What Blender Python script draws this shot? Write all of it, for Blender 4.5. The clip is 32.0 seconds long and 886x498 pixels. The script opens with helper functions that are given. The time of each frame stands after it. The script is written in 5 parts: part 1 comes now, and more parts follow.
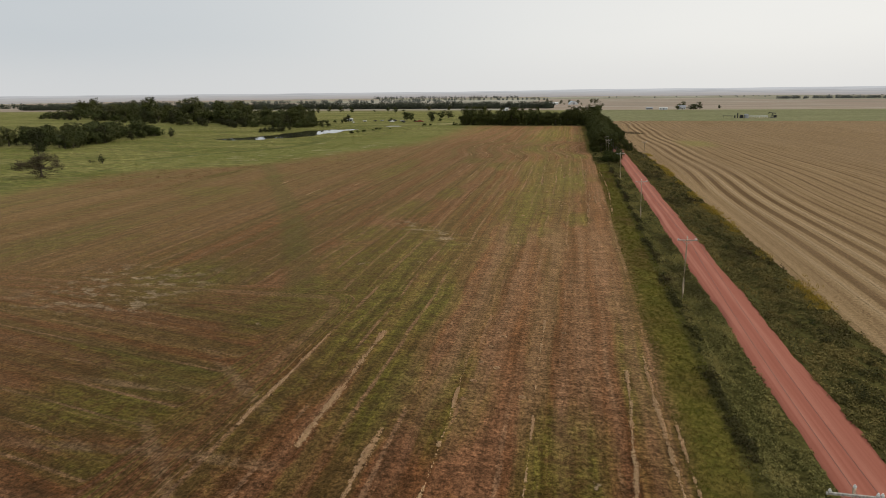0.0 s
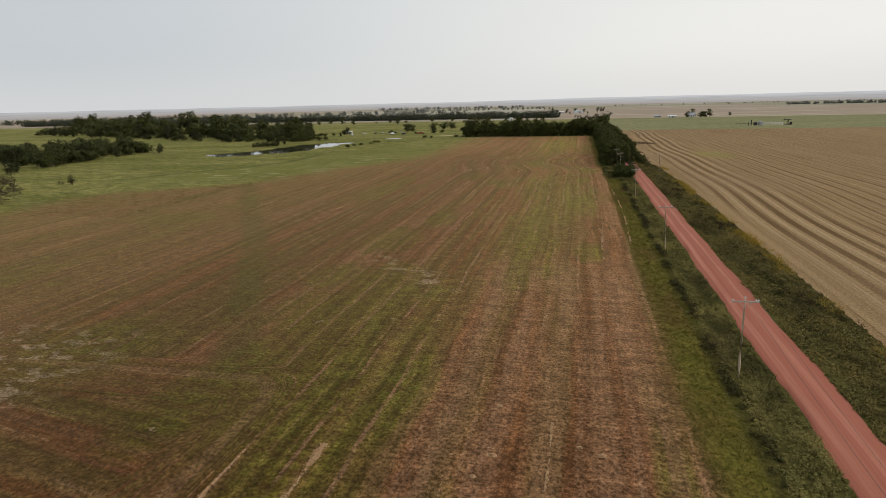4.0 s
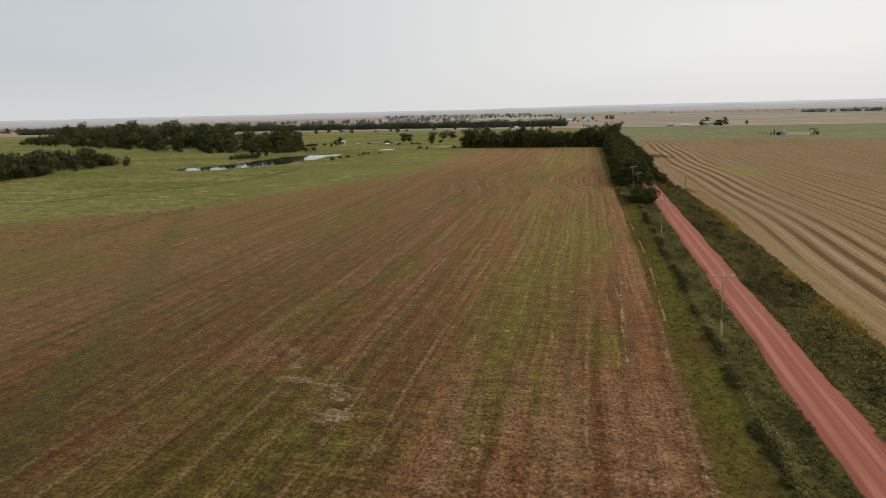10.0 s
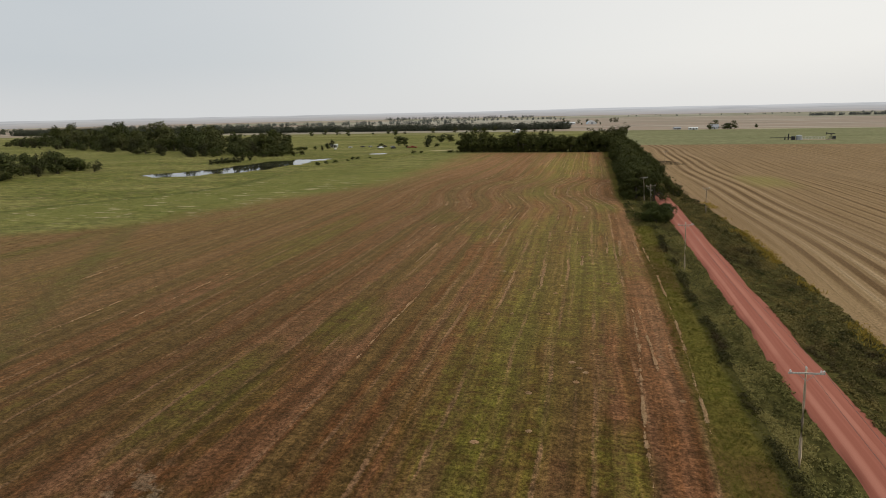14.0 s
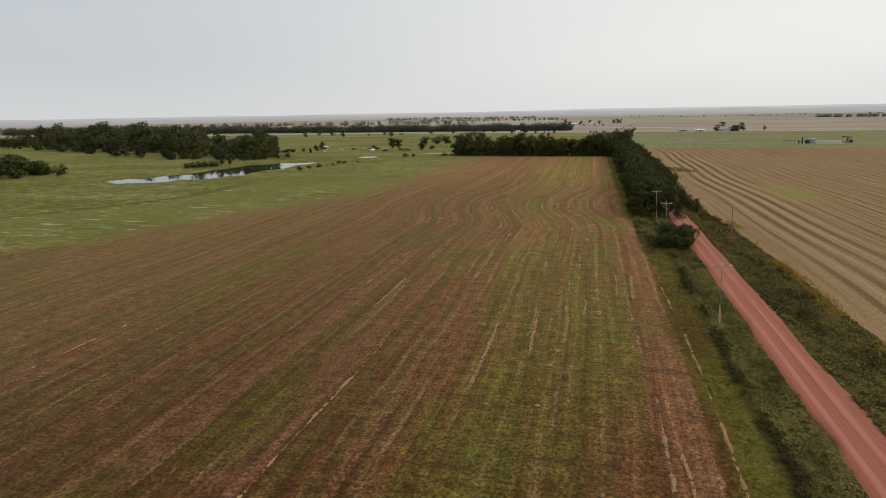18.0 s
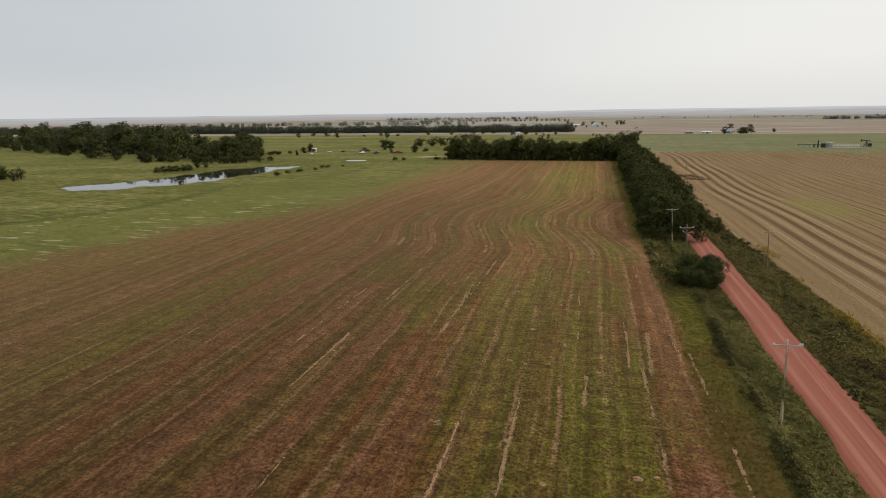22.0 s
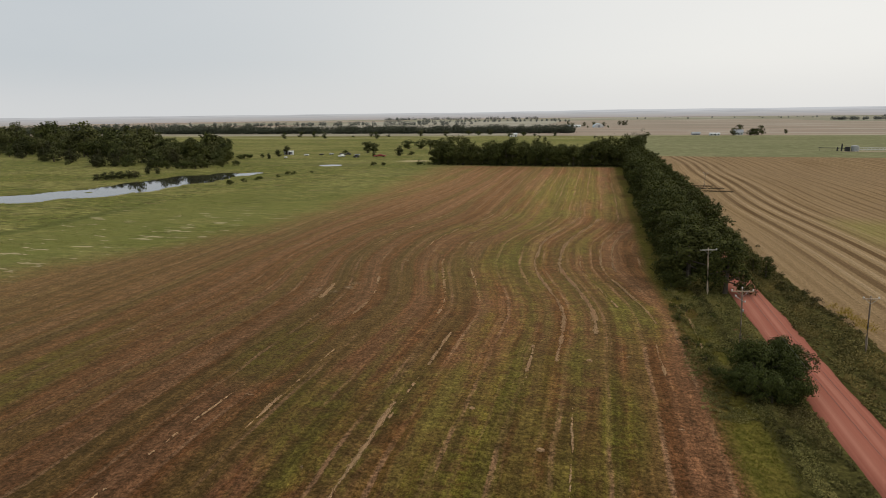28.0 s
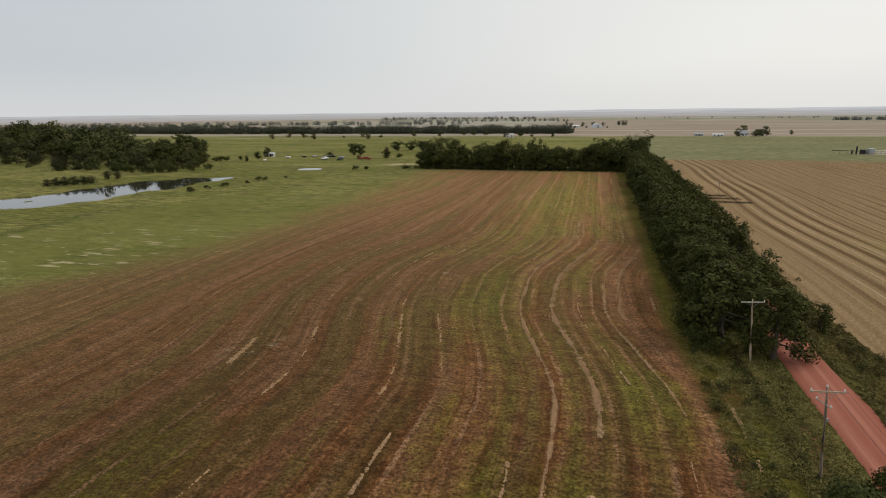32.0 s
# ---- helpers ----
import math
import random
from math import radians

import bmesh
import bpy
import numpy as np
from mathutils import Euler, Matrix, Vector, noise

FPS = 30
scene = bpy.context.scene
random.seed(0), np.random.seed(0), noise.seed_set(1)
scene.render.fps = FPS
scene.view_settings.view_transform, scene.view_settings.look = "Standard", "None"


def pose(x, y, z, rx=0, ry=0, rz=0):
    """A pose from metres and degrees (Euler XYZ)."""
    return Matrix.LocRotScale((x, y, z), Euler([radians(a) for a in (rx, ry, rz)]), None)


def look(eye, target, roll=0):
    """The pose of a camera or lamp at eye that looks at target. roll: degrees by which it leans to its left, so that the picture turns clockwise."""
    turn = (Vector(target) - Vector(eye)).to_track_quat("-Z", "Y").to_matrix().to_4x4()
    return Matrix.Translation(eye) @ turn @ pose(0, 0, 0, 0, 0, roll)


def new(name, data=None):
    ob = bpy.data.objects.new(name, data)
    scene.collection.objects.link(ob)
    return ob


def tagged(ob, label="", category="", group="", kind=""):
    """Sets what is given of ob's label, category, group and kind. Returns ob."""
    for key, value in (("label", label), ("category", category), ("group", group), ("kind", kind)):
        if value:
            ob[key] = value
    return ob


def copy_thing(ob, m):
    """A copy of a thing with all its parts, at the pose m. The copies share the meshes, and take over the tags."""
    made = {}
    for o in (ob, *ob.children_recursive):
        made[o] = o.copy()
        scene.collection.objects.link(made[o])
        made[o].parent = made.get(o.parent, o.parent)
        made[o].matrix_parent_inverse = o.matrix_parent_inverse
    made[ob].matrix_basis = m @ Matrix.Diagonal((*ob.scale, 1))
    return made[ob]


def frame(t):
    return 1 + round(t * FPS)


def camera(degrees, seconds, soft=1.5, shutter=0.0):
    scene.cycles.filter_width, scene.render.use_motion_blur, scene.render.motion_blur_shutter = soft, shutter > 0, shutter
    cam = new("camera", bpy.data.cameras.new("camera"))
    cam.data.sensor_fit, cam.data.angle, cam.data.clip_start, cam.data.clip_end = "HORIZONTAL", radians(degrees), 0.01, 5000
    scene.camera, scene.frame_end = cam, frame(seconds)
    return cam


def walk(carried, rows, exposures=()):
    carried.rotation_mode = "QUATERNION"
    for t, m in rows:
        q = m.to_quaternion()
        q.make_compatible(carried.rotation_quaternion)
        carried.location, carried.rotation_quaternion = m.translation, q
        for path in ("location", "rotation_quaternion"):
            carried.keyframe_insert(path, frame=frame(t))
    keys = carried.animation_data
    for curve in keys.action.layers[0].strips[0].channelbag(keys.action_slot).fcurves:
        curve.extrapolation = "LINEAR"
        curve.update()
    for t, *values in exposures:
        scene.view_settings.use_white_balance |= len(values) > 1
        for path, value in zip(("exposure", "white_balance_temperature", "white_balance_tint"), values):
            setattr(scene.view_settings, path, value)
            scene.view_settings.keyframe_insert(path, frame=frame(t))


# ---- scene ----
cam = camera(76.5, 32.0, soft=0.8, shutter=0.3)
PATH = [
    (0, (-22.64, 1.672, 28.479), (-23.065, 3.551, 27.941), -0.6),
    (1, (-22.816, 5.568, 28.566), (-23.247, 7.447, 28.035), -0.8),
    (2, (-23.094, 10.602, 28.646), (-23.533, 12.482, 28.124), -1.0),
    (3, (-23.327, 16.593, 28.579), (-23.772, 18.474, 28.067), -1.2),
    (3.5, (-23.396, 19.895, 28.63), (-23.844, 21.777, 28.122), -1.3),
    (5.5, (-23.399, 33.173, 28.674), (-23.859, 35.056, 28.179), -1.5),
    (6, (-23.39, 36.452, 28.776), (-23.853, 38.335, 28.283), -1.4),
    (7, (-23.338, 43.095, 29.059), (-23.806, 44.977, 28.57), -1.4),
    (8, (-23.353, 49.783, 29.022), (-23.824, 51.665, 28.537), -1.4),
    (9, (-23.478, 56.383, 28.993), (-23.953, 58.265, 28.512), -1.4),
    (10, (-23.465, 63.15, 28.985), (-23.945, 65.032, 28.506), -1.4),
    (11, (-23.481, 69.678, 28.929), (-23.964, 71.56, 28.452), -1.3),
    (12, (-23.59, 76.187, 29.046), (-24.076, 78.068, 28.571), -1.3),
    (13, (-23.616, 82.679, 29.091), (-24.106, 84.559, 28.617), -1.3),
    (14, (-23.81, 89.115, 28.96), (-24.3, 90.995, 28.488), -1.2),
    (14.5, (-23.942, 92.373, 28.969), (-24.434, 94.253, 28.497), -1.1),
    (16.5, (-24.233, 105.255, 29.427), (-24.728, 107.135, 28.955), -1.0),
    (17, (-24.287, 108.467, 29.49), (-24.782, 110.346, 29.017), -1.0),
    (18, (-24.404, 114.905, 29.473), (-24.9, 116.785, 29.001), -1.0),
    (19, (-24.449, 121.263, 29.543), (-24.947, 123.142, 29.072), -0.9),
    (20, (-24.633, 127.721, 29.536), (-25.131, 129.6, 29.066), -0.9),
    (21, (-24.806, 134.4, 29.665), (-25.305, 136.279, 29.194), -0.9),
    (22, (-24.602, 141.291, 29.711), (-25.105, 143.169, 29.24), -0.8),
    (23, (-24.763, 148.256, 29.491), (-25.266, 150.133, 29.02), -0.8),
    (24, (-25.161, 154.8, 29.51), (-25.663, 156.677, 29.038), -0.8),
    (25, (-25.245, 161.509, 29.489), (-25.747, 163.386, 29.016), -0.7),
    (25.5, (-25.142, 164.977, 29.469), (-25.646, 166.854, 28.996), -0.7),
    (27.5, (-24.827, 178.311, 29.498), (-25.333, 180.187, 29.025), -0.7),
    (28, (-25.0, 181.572, 29.42), (-25.506, 183.449, 28.949), -0.7),
    (29, (-25.176, 188.044, 29.467), (-25.68, 189.92, 28.995), -0.7),
    (30, (-25.39, 194.387, 29.512), (-25.893, 196.264, 29.039), -0.6),
    (31, (-25.539, 200.684, 29.587), (-26.041, 202.562, 29.115), -0.7),
    (32, (-25.646, 207.006, 29.618), (-26.147, 208.884, 29.145), -0.6),
]
walk(cam, [(t, look(eye, target, roll)) for t, eye, target, roll in PATH])

# ---------------------------------------------------------------- world and sun
SUN_DIR = Vector((0.78, 0.30, 0.66)).normalized()
world = bpy.data.worlds.new("overcast_sky")
scene.world = world
world.use_nodes = True


class Nodes:
    """Small helper that writes node trees as expressions."""

    def __init__(self, tree):
        self.tree = tree
        tree.nodes.clear()

    def node(self, kind, ins=(), **props):
        n = self.tree.nodes.new(kind)
        if "op" in props:
            n.operation = props.pop("op")
        if "dt" in props:
            n.data_type = props.pop("dt")
        if "blend" in props:
            n.blend_type = props.pop("blend")
        if "dims" in props:
            n.noise_dimensions = props.pop("dims")
        if "clamp" in props:
            n.use_clamp = props.pop("clamp")
        for k, v in (ins.items() if isinstance(ins, dict) else enumerate(ins)):
            self.put(n.inputs[k], v)
        return n

    def put(self, socket, v):
        if v is None:
            return
        if isinstance(v, bpy.types.NodeSocket):
            self.tree.links.new(v, socket)
        else:
            socket.default_value = v

    def m(self, op, a, b=None, c=None, clamp=False):
        return self.node("ShaderNodeMath", [a, b, c], op=op, clamp=clamp).outputs[0]

    def add(self, a, b):
        return self.m("ADD", a, b)

    def mul(self, a, b):
        return self.m("MULTIPLY", a, b)

    def sub(self, a, b):
        return self.m("SUBTRACT", a, b)

    def ramp(self, v, lo, hi, a=0.0, b=1.0):
        n = self.node("ShaderNodeMapRange", [v, lo, hi, a, b])
        n.interpolation_type = "SMOOTHSTEP"
        return n.outputs[0]

    def band(self, v, lo, hi, soft):
        """1 between lo and hi, with soft ends."""
        return self.mul(self.ramp(v, lo - soft, lo + soft), self.ramp(v, hi - soft, hi + soft, 1.0, 0.0))

    def vec(self, x, y, z=0.0):
        return self.node("ShaderNodeCombineXYZ", [x, y, z]).outputs[0]

    def noise(self, vec, scale=1.0, detail=3.0, rough=0.55):
        return self.node("ShaderNodeTexNoise", {"Vector": vec, "Scale": scale, "Detail": detail, "Roughness": rough}).outputs[0]

    def mix(self, f, a, b, blend="MIX"):
        n = self.node("ShaderNodeMix", {0: f, 6: a, 7: b}, dt="RGBA", blend=blend)
        return n.outputs[2]

    def gain(self, color, value):
        return self.node("ShaderNodeVectorMath", {0: color, 3: value}, op="SCALE").outputs[0]

    def xyz(self):
        s = self.node("ShaderNodeSeparateXYZ", [self.node("ShaderNodeNewGeometry").outputs["Position"]])
        return s.outputs[0], s.outputs[1], s.outputs[2]

    def line(self, x, y, x0, y0, x1, y1, width):
        """1 on the straight line between two places, fading at width metres."""
        length = math.hypot(x1 - x0, y1 - y0)
        dx, dy = (x1 - x0) / length, (y1 - y0) / length
        along = self.add(self.mul(self.sub(x, x0), dx), self.mul(self.sub(y, y0), dy))
        off = self.m("ABSOLUTE", self.sub(self.mul(self.sub(x, x0), dy), self.mul(self.sub(y, y0), dx)))
        return self.mul(self.ramp(off, 0.3 * width, width, 1.0, 0.0), self.band(along, 0.0, length, 6.0))

    def bump(self, height, strength, distance):
        return self.node("ShaderNodeBump", {"Strength": strength, "Distance": distance, "Height": height}).outputs[0]

    def surface(self, color, rough=0.9, normal=None, metal=0.0, spec=0.3, **more):
        ins = {"Base Color": color, "Roughness": rough, "Metallic": metal, "Specular IOR Level": spec}
        if normal is not None:
            ins["Normal"] = normal
        ins.update(more)
        p = self.node("ShaderNodeBsdfPrincipled", ins)
        self.node("ShaderNodeOutputMaterial", [p.outputs[0]])
        return p


w = Nodes(world.node_tree)
sky = w.node("ShaderNodeTexSky")
sky.sky_type, sky.sun_disc = "NISHITA", False
sky.sun_elevation = math.asin(SUN_DIR.z)
sky.sun_rotation = math.atan2(SUN_DIR.x, SUN_DIR.y)
sky.dust_density = 4.0
clear = w.node("ShaderNodeBackground", {"Color": sky.outputs[0], "Strength": 0.06})
way = w.node("ShaderNodeSeparateXYZ", [w.node("ShaderNodeTexCoord").outputs["Generated"]])
# the cloud sheet is brighter towards the veiled sun and greyer away from it
toward = w.add(w.mul(way.outputs[0], 0.80), w.mul(way.outputs[1], 0.45))
sheet = w.mix(w.ramp(toward, -0.35, 0.75), (0.605, 0.645, 0.675, 1), (0.93, 0.92, 0.885, 1))
veil = w.noise(w.node("ShaderNodeVectorMath", [w.node("ShaderNodeTexCoord").outputs["Generated"], (1.2, 1.2, 5.0)], op="MULTIPLY").outputs[0], 2.2, 4.0)
sheet = w.mix(w.ramp(veil, 0.35, 0.75, 0.0, 0.10), sheet, (0.78, 0.78, 0.78, 1))
sheet = w.mix(w.ramp(way.outputs[2], 0.0, 0.09, 0.55, 0.0), sheet, (0.78, 0.775, 0.765, 1))
cloud = w.node("ShaderNodeBackground", {"Color": sheet, "Strength": 1.0})
both = w.node("ShaderNodeMixShader", [0.9, clear.outputs[0], cloud.outputs[0]])
w.node("ShaderNodeOutputWorld", [both.outputs[0]])

sun = new("sun", bpy.data.lights.new("sun", "SUN"))
sun.data.energy, sun.data.angle, sun.data.color = 1.4, radians(14), (1.0, 0.95, 0.87)
sun.matrix_basis = look(SUN_DIR * 100, (0, 0, 0))

# ---------------------------------------------------------------- materials


def material(name):
    mat = bpy.data.materials.new(name)
    mat.use_nodes = True
    return mat, Nodes(mat.node_tree)


def ease(v, lo, hi):
    t = min(max((v - lo) / (hi - lo), 0.0), 1.0)
    return t * t * (3 - 2 * t)


def row_x(u, y):
    """Where the row u of the mown field lies at y: the rows swing left round a low spot."""
    swing, bow = 7.5 * ease(y, 259, 294) * (1 - ease(y, 303, 347)), 10.0 * ease(y, 330, 430)
    x = u
    for _ in range(14):
        x = 0.5 * x + 0.5 * (u - swing * (1 - ease(-x, 70, 104)) * ease(-x, 8, 14) + bow * ease(-x, 60, 84))
    return x


def land_material(name, crop_tone, pasture_tone, dry):
    """Fields and pasture by place; the tones set bare ground apart from the paler stalks that stand on it."""
    mat, n = material(name)
    x, y, z = n.xyz()
    pos = n.vec(x, y)
    # rows of the mown field
    west_x = n.mul(x, -1.0)
    swing = n.mul(n.mul(n.ramp(y, 259, 294), n.ramp(y, 303, 347, 1.0, 0.0)), n.mul(n.ramp(west_x, 70, 104, 7.5, 0.0), n.ramp(west_x, 8.0, 14.0)))
    bow = n.mul(n.mul(n.ramp(y, 330, 430), n.ramp(west_x, 60, 84)), 10.0)
    u = n.add(x, n.sub(swing, bow))
    u = n.add(u, n.mul(n.sub(n.noise(n.vec(n.mul(x, 0.01), n.mul(y, 0.03)), 1.0, 3.0), 0.5), 2.4))
    turn = n.mul(n.ramp(x, -58, -51, 1.0, 0.0), n.ramp(y, 66, 76, 1.0, 0.0))
    stay = n.sub(1.0, turn)
    along = n.add(n.mul(y, stay), n.mul(x, turn))
    u = n.add(n.mul(u, stay), n.mul(n.add(n.mul(y, 1.3), n.mul(x, 0.2)), turn))
    broad = n.noise(n.vec(n.mul(u, 0.085), n.mul(along, 0.010)), 1.0, 3.0)
    streak = n.noise(n.vec(n.mul(u, 0.42), n.mul(along, 0.014)), 1.0, 4.0, 0.6)
    fine = n.noise(n.vec(n.mul(u, 1.3), n.mul(along, 0.09)), 1.0, 4.0, 0.7)
    blot = n.noise(pos, 0.035, 5.0, 0.6)
    grain = n.noise(pos, 0.55, 5.0, 0.7)
    dots = n.noise(pos, 2.6, 3.0, 0.7)
    specks = n.noise(pos, 7.5, 2.0, 0.7)
    cross = n.noise(n.vec(n.mul(x, 0.10), n.mul(y, 1.3)), 1.0, 3.0)
    # the mower's bouts: long bands of red-brown stubble and olive aftermath
    bout = n.noise(n.vec(n.mul(u, 0.19), n.mul(along, 0.0035)), 1.0, 1.0)
    bout = n.add(bout, n.add(n.mul(n.sub(blot, 0.5), 0.34), n.mul(n.sub(grain, 0.5), 0.10)))
    edge_line = n.noise(n.vec(n.mul(u, 0.55), n.mul(along, 0.006)), 1.0, 2.0)
    # how green: swaths along the rows, greener in the middle and to the far left
    middle = n.mul(n.band(u, -44, -17, 7.0), n.ramp(y, 120, 200))
    g = n.add(n.mul(broad, 0.95), n.add(n.mul(streak, 0.55), n.mul(blot, 0.75)))
    g = n.add(g, n.add(n.mul(middle, 0.15), n.mul(n.sub(grain, 0.5), 0.45)))
    g = n.sub(g, n.mul(n.band(u, -26, -11, 4.0), n.ramp(y, 140, 200, 0.10, 0.04)))
    g = n.sub(g, n.mul(n.mul(n.ramp(u, -48, -62), n.ramp(u, -84, -120, 1.0, 0.0)), n.ramp(y, 110, 170, 0.0, 0.14)))
    g = n.add(g, n.mul(n.mul(n.ramp(y, 90, 140, 1.0, 0.0), n.ramp(u, -36, -48)), n.ramp(u, -80, -64, 0.02, 0.08)))
    # patches of regrowth: x, y, half width, half length
    spots = ((-62, 136, 5, 11), (-63, 110, 5, 7), (-130, 153, 10, 8), (-88, 208, 4.5, 30), (-54, 108, 5, 10), (-56, 160, 4, 9), (-36, 214, 4.5, 24), (-33, 140, 6, 20), (-33, 166, 4, 20),
             (-21.5, 186, 3.5, 20), (-36, 405, 11, 44), (-41, 296, 6, 15), (-56, 94, 9, 9), (-62.5, 242, 4, 9), (-51.5, 228, 4, 8), (-21.5, 233, 2, 9), (-24.5, 206, 3, 24), (-32, 240, 3, 10))
    near_spots = ((-82, 76, 8, 9), (-61, 68, 4, 9), (-53, 76, 6, 16), (-46, 68, 5, 16), (-59, 74, 4, 10), (-39, 49, 3, 8), (-58, 92, 5, 10), (-40.5, 73, 3, 9), (-27.5, 118, 3, 4),
                  (-20.2, 132, 2.6, 7), (-33, 113, 3, 6), (-21.5, 41, 3, 8), (-32.7, 50, 3, 8), (-65, 41, 9, 4), (-18, 208, 1.6, 7), (-15, 59, 1.3, 11))
    ragged = n.add(n.mul(n.sub(blot, 0.5), 2.0), n.add(n.mul(n.sub(streak, 0.5), 3.4), n.mul(n.sub(grain, 0.5), 2.2)))
    lush = None
    for cx, cy, a, b in spots + near_spots:
        ex, ey = n.mul(n.sub(x, cx), 1.0 / a), n.mul(n.sub(y, cy), 1.0 / b)
        d = n.ramp(n.add(n.add(n.mul(ex, ex), n.mul(ey, ey)), ragged), 0.2, 2.2, 1.0, 0.0)
        lush = d if lush is None else n.m("MAXIMUM", lush, d)
    green_f = n.m("MAXIMUM", n.mul(n.ramp(g, 1.16, 1.40), 0.75), n.mul(lush, n.ramp(n.add(grain, n.mul(n.sub(specks, 0.5), 0.6)), 0.30, 0.62, 0.35, 1.0)))
    soil = n.mix(n.ramp(fine, 0.3, 0.7), (0.165, 0.059, 0.019, 1), (0.310, 0.127, 0.050, 1))
    soil = n.mix(n.ramp(streak, 0.44, 0.66, 0.0, 0.70), soil, (0.340, 0.155, 0.080, 1))
    soil = n.mix(n.ramp(n.add(bout, n.mul(n.sub(fine, 0.5), 0.12)), 0.49, 0.58, 0.0, 0.72), soil, (0.190, 0.124, 0.036, 1))
    soil = n.mix(n.ramp(bout, 0.36, 0.47, 0.5, 0.0), soil, (0.385, 0.185, 0.098, 1))
    soil = n.mix(n.ramp(u, -84, -112, 0.0, 0.45), soil, (0.255, 0.168, 0.058, 1))
    green = n.mix(n.ramp(fine, 0.3, 0.7), (0.112, 0.120, 0.014, 1), (0.208, 0.194, 0.024, 1))
    green = n.mix(n.ramp(blot, 0.48, 0.68, 0.0, 0.75), green, (0.158, 0.182, 0.022, 1))
    crop = n.mix(n.mul(green_f, 0.80), soil, green)
    # straw left along the rows: broad pale swaths, thin broken lines between them
    s1 = n.noise(n.vec(n.mul(u, 0.75), n.mul(along, 0.022)), 1.0, 4.0, 0.65)
    straw = n.mul(n.ramp(n.add(s1, n.mul(n.sub(dots, 0.5), 0.25)), 0.54, 0.72), 0.45)
    s2 = n.noise(n.vec(n.mul(u, 0.20), n.mul(along, 0.012)), 1.0, 3.0, 0.6)
    straw = n.mul(straw, n.ramp(s2, 0.38, 0.60, 0.15, 1.0))
    ridge = n.m("SINE", n.mul(u, 2 * math.pi / 4.7))
    broken = n.noise(n.vec(n.mul(u, 0.5), n.mul(along, 0.07)), 1.0, 4.0, 0.65)
    thin = n.mul(n.ramp(n.add(ridge, n.mul(n.sub(dots, 0.5), 0.25)), 0.90, 1.0), n.ramp(broken, 0.46, 0.60, 0.14, 0.85))
    straw = n.m("MAXIMUM", straw, thin)
    pale = n.mul(n.band(u, -38, -11, 4.0), n.band(y, 45, 122, 12.0))
    straw = n.m("MAXIMUM", straw, n.mul(pale, n.ramp(n.add(streak, n.mul(n.sub(dots, 0.5), 0.3)), 0.36, 0.62, 0.10, 0.62)))
    lines = n.noise(n.vec(n.mul(u, 1.15), n.mul(along, 0.018)), 1.0, 3.0, 0.6)
    crop = n.gain(crop, n.ramp(lines, 0.34, 0.64, 0.82, 1.16))
    crop = n.gain(crop, n.ramp(edge_line, 0.38, 0.62, 0.86, 1.12))
    straw = n.m("MAXIMUM", straw, n.mul(n.ramp(n.add(lines, n.mul(n.sub(dots, 0.5), 0.22)), 0.60, 0.74), 0.34))
    crop = n.mix(straw, crop, (0.460, 0.250, 0.135, 1))
    for a in ((-70, 45, -57, 45.4), (-67, 34.6, -54, 36), (-51.5, 36, -46, 36), (-58.6, 39, -51, 32), (-60, 52, -50, 44)):
        crop = n.mix(n.mul(n.line(x, y, *a, 0.9), n.ramp(broken, 0.40, 0.56, 0.1, 0.75)), crop, (0.440, 0.270, 0.150, 1))
    # chalky bare patches
    patch = n.noise(n.vec(n.mul(n.add(x, n.mul(y, 0.35)), 0.30), n.mul(y, 0.50)), 1.0, 5.0, 0.62)
    place = n.mul(n.band(x, -100, -78, 5.0), n.band(y, 61, 80, 5.0))
    place = n.m("MAXIMUM", place, n.mul(n.line(x, y, -60, 122, -43, 107, 4.5), 0.85))
    place = n.m("MAXIMUM", place, n.line(x, y, -71, 263, -65.5, 269, 2.6))
    loose = n.mul(n.ramp(n.add(n.noise(pos, 0.22, 4.0, 0.6), n.mul(n.sub(dots, 0.5), 0.10)), 0.705, 0.735), 0.8)
    bare = n.m("MAXIMUM", n.mul(n.ramp(n.add(patch, n.mul(n.sub(dots, 0.5), 0.12)), 0.53, 0.59), n.mul(place, 0.9)), loose)
    crop = n.mix(bare, crop, (0.520, 0.370, 0.235, 1))
    # the grassed waterway, cross tracks
    swale = n.m("MAXIMUM", n.line(x, y, -150, 222, -88, 125, 4.2), n.line(x, y, -92, 131, -60, 74, 4.0))
    crop = n.mix(n.mul(swale, n.ramp(grain, 0.25, 0.6, 0.12, 0.5)), crop, (0.090, 0.122, 0.018, 1))
    for a in ((-112, 187, -66, 141), (-113.8, 185.6, -67.8, 139.6), (-127, 171, -82, 139), (-128.8, 169.6, -83.8, 137.6)):
        crop = n.mix(n.mul(n.line(x, y, *a, 0.40), 0.25), crop, (0.070, 0.040, 0.018, 1))
    crop = n.gain(crop, n.ramp(n.m("SINE", n.mul(u, 2 * math.pi / 2.35)), -1.0, 1.0, 0.96, 1.035))
    crop = n.mix(dry, crop, (0.330, 0.205, 0.075, 1))
    # grain of the stubble, mower marks across
    rough = 0.15 if dry else 0.66
    crop = n.gain(crop, n.ramp(dots, 0.28, 0.72, 1 - rough, 1 + rough))
    crop = n.gain(crop, n.ramp(grain, 0.28, 0.72, 1 - 0.7 * rough, 1 + 0.6 * rough))
    crop = n.gain(crop, n.ramp(specks, 0.30, 0.70, 1 - 0.5 * rough, 1 + 0.5 * rough))
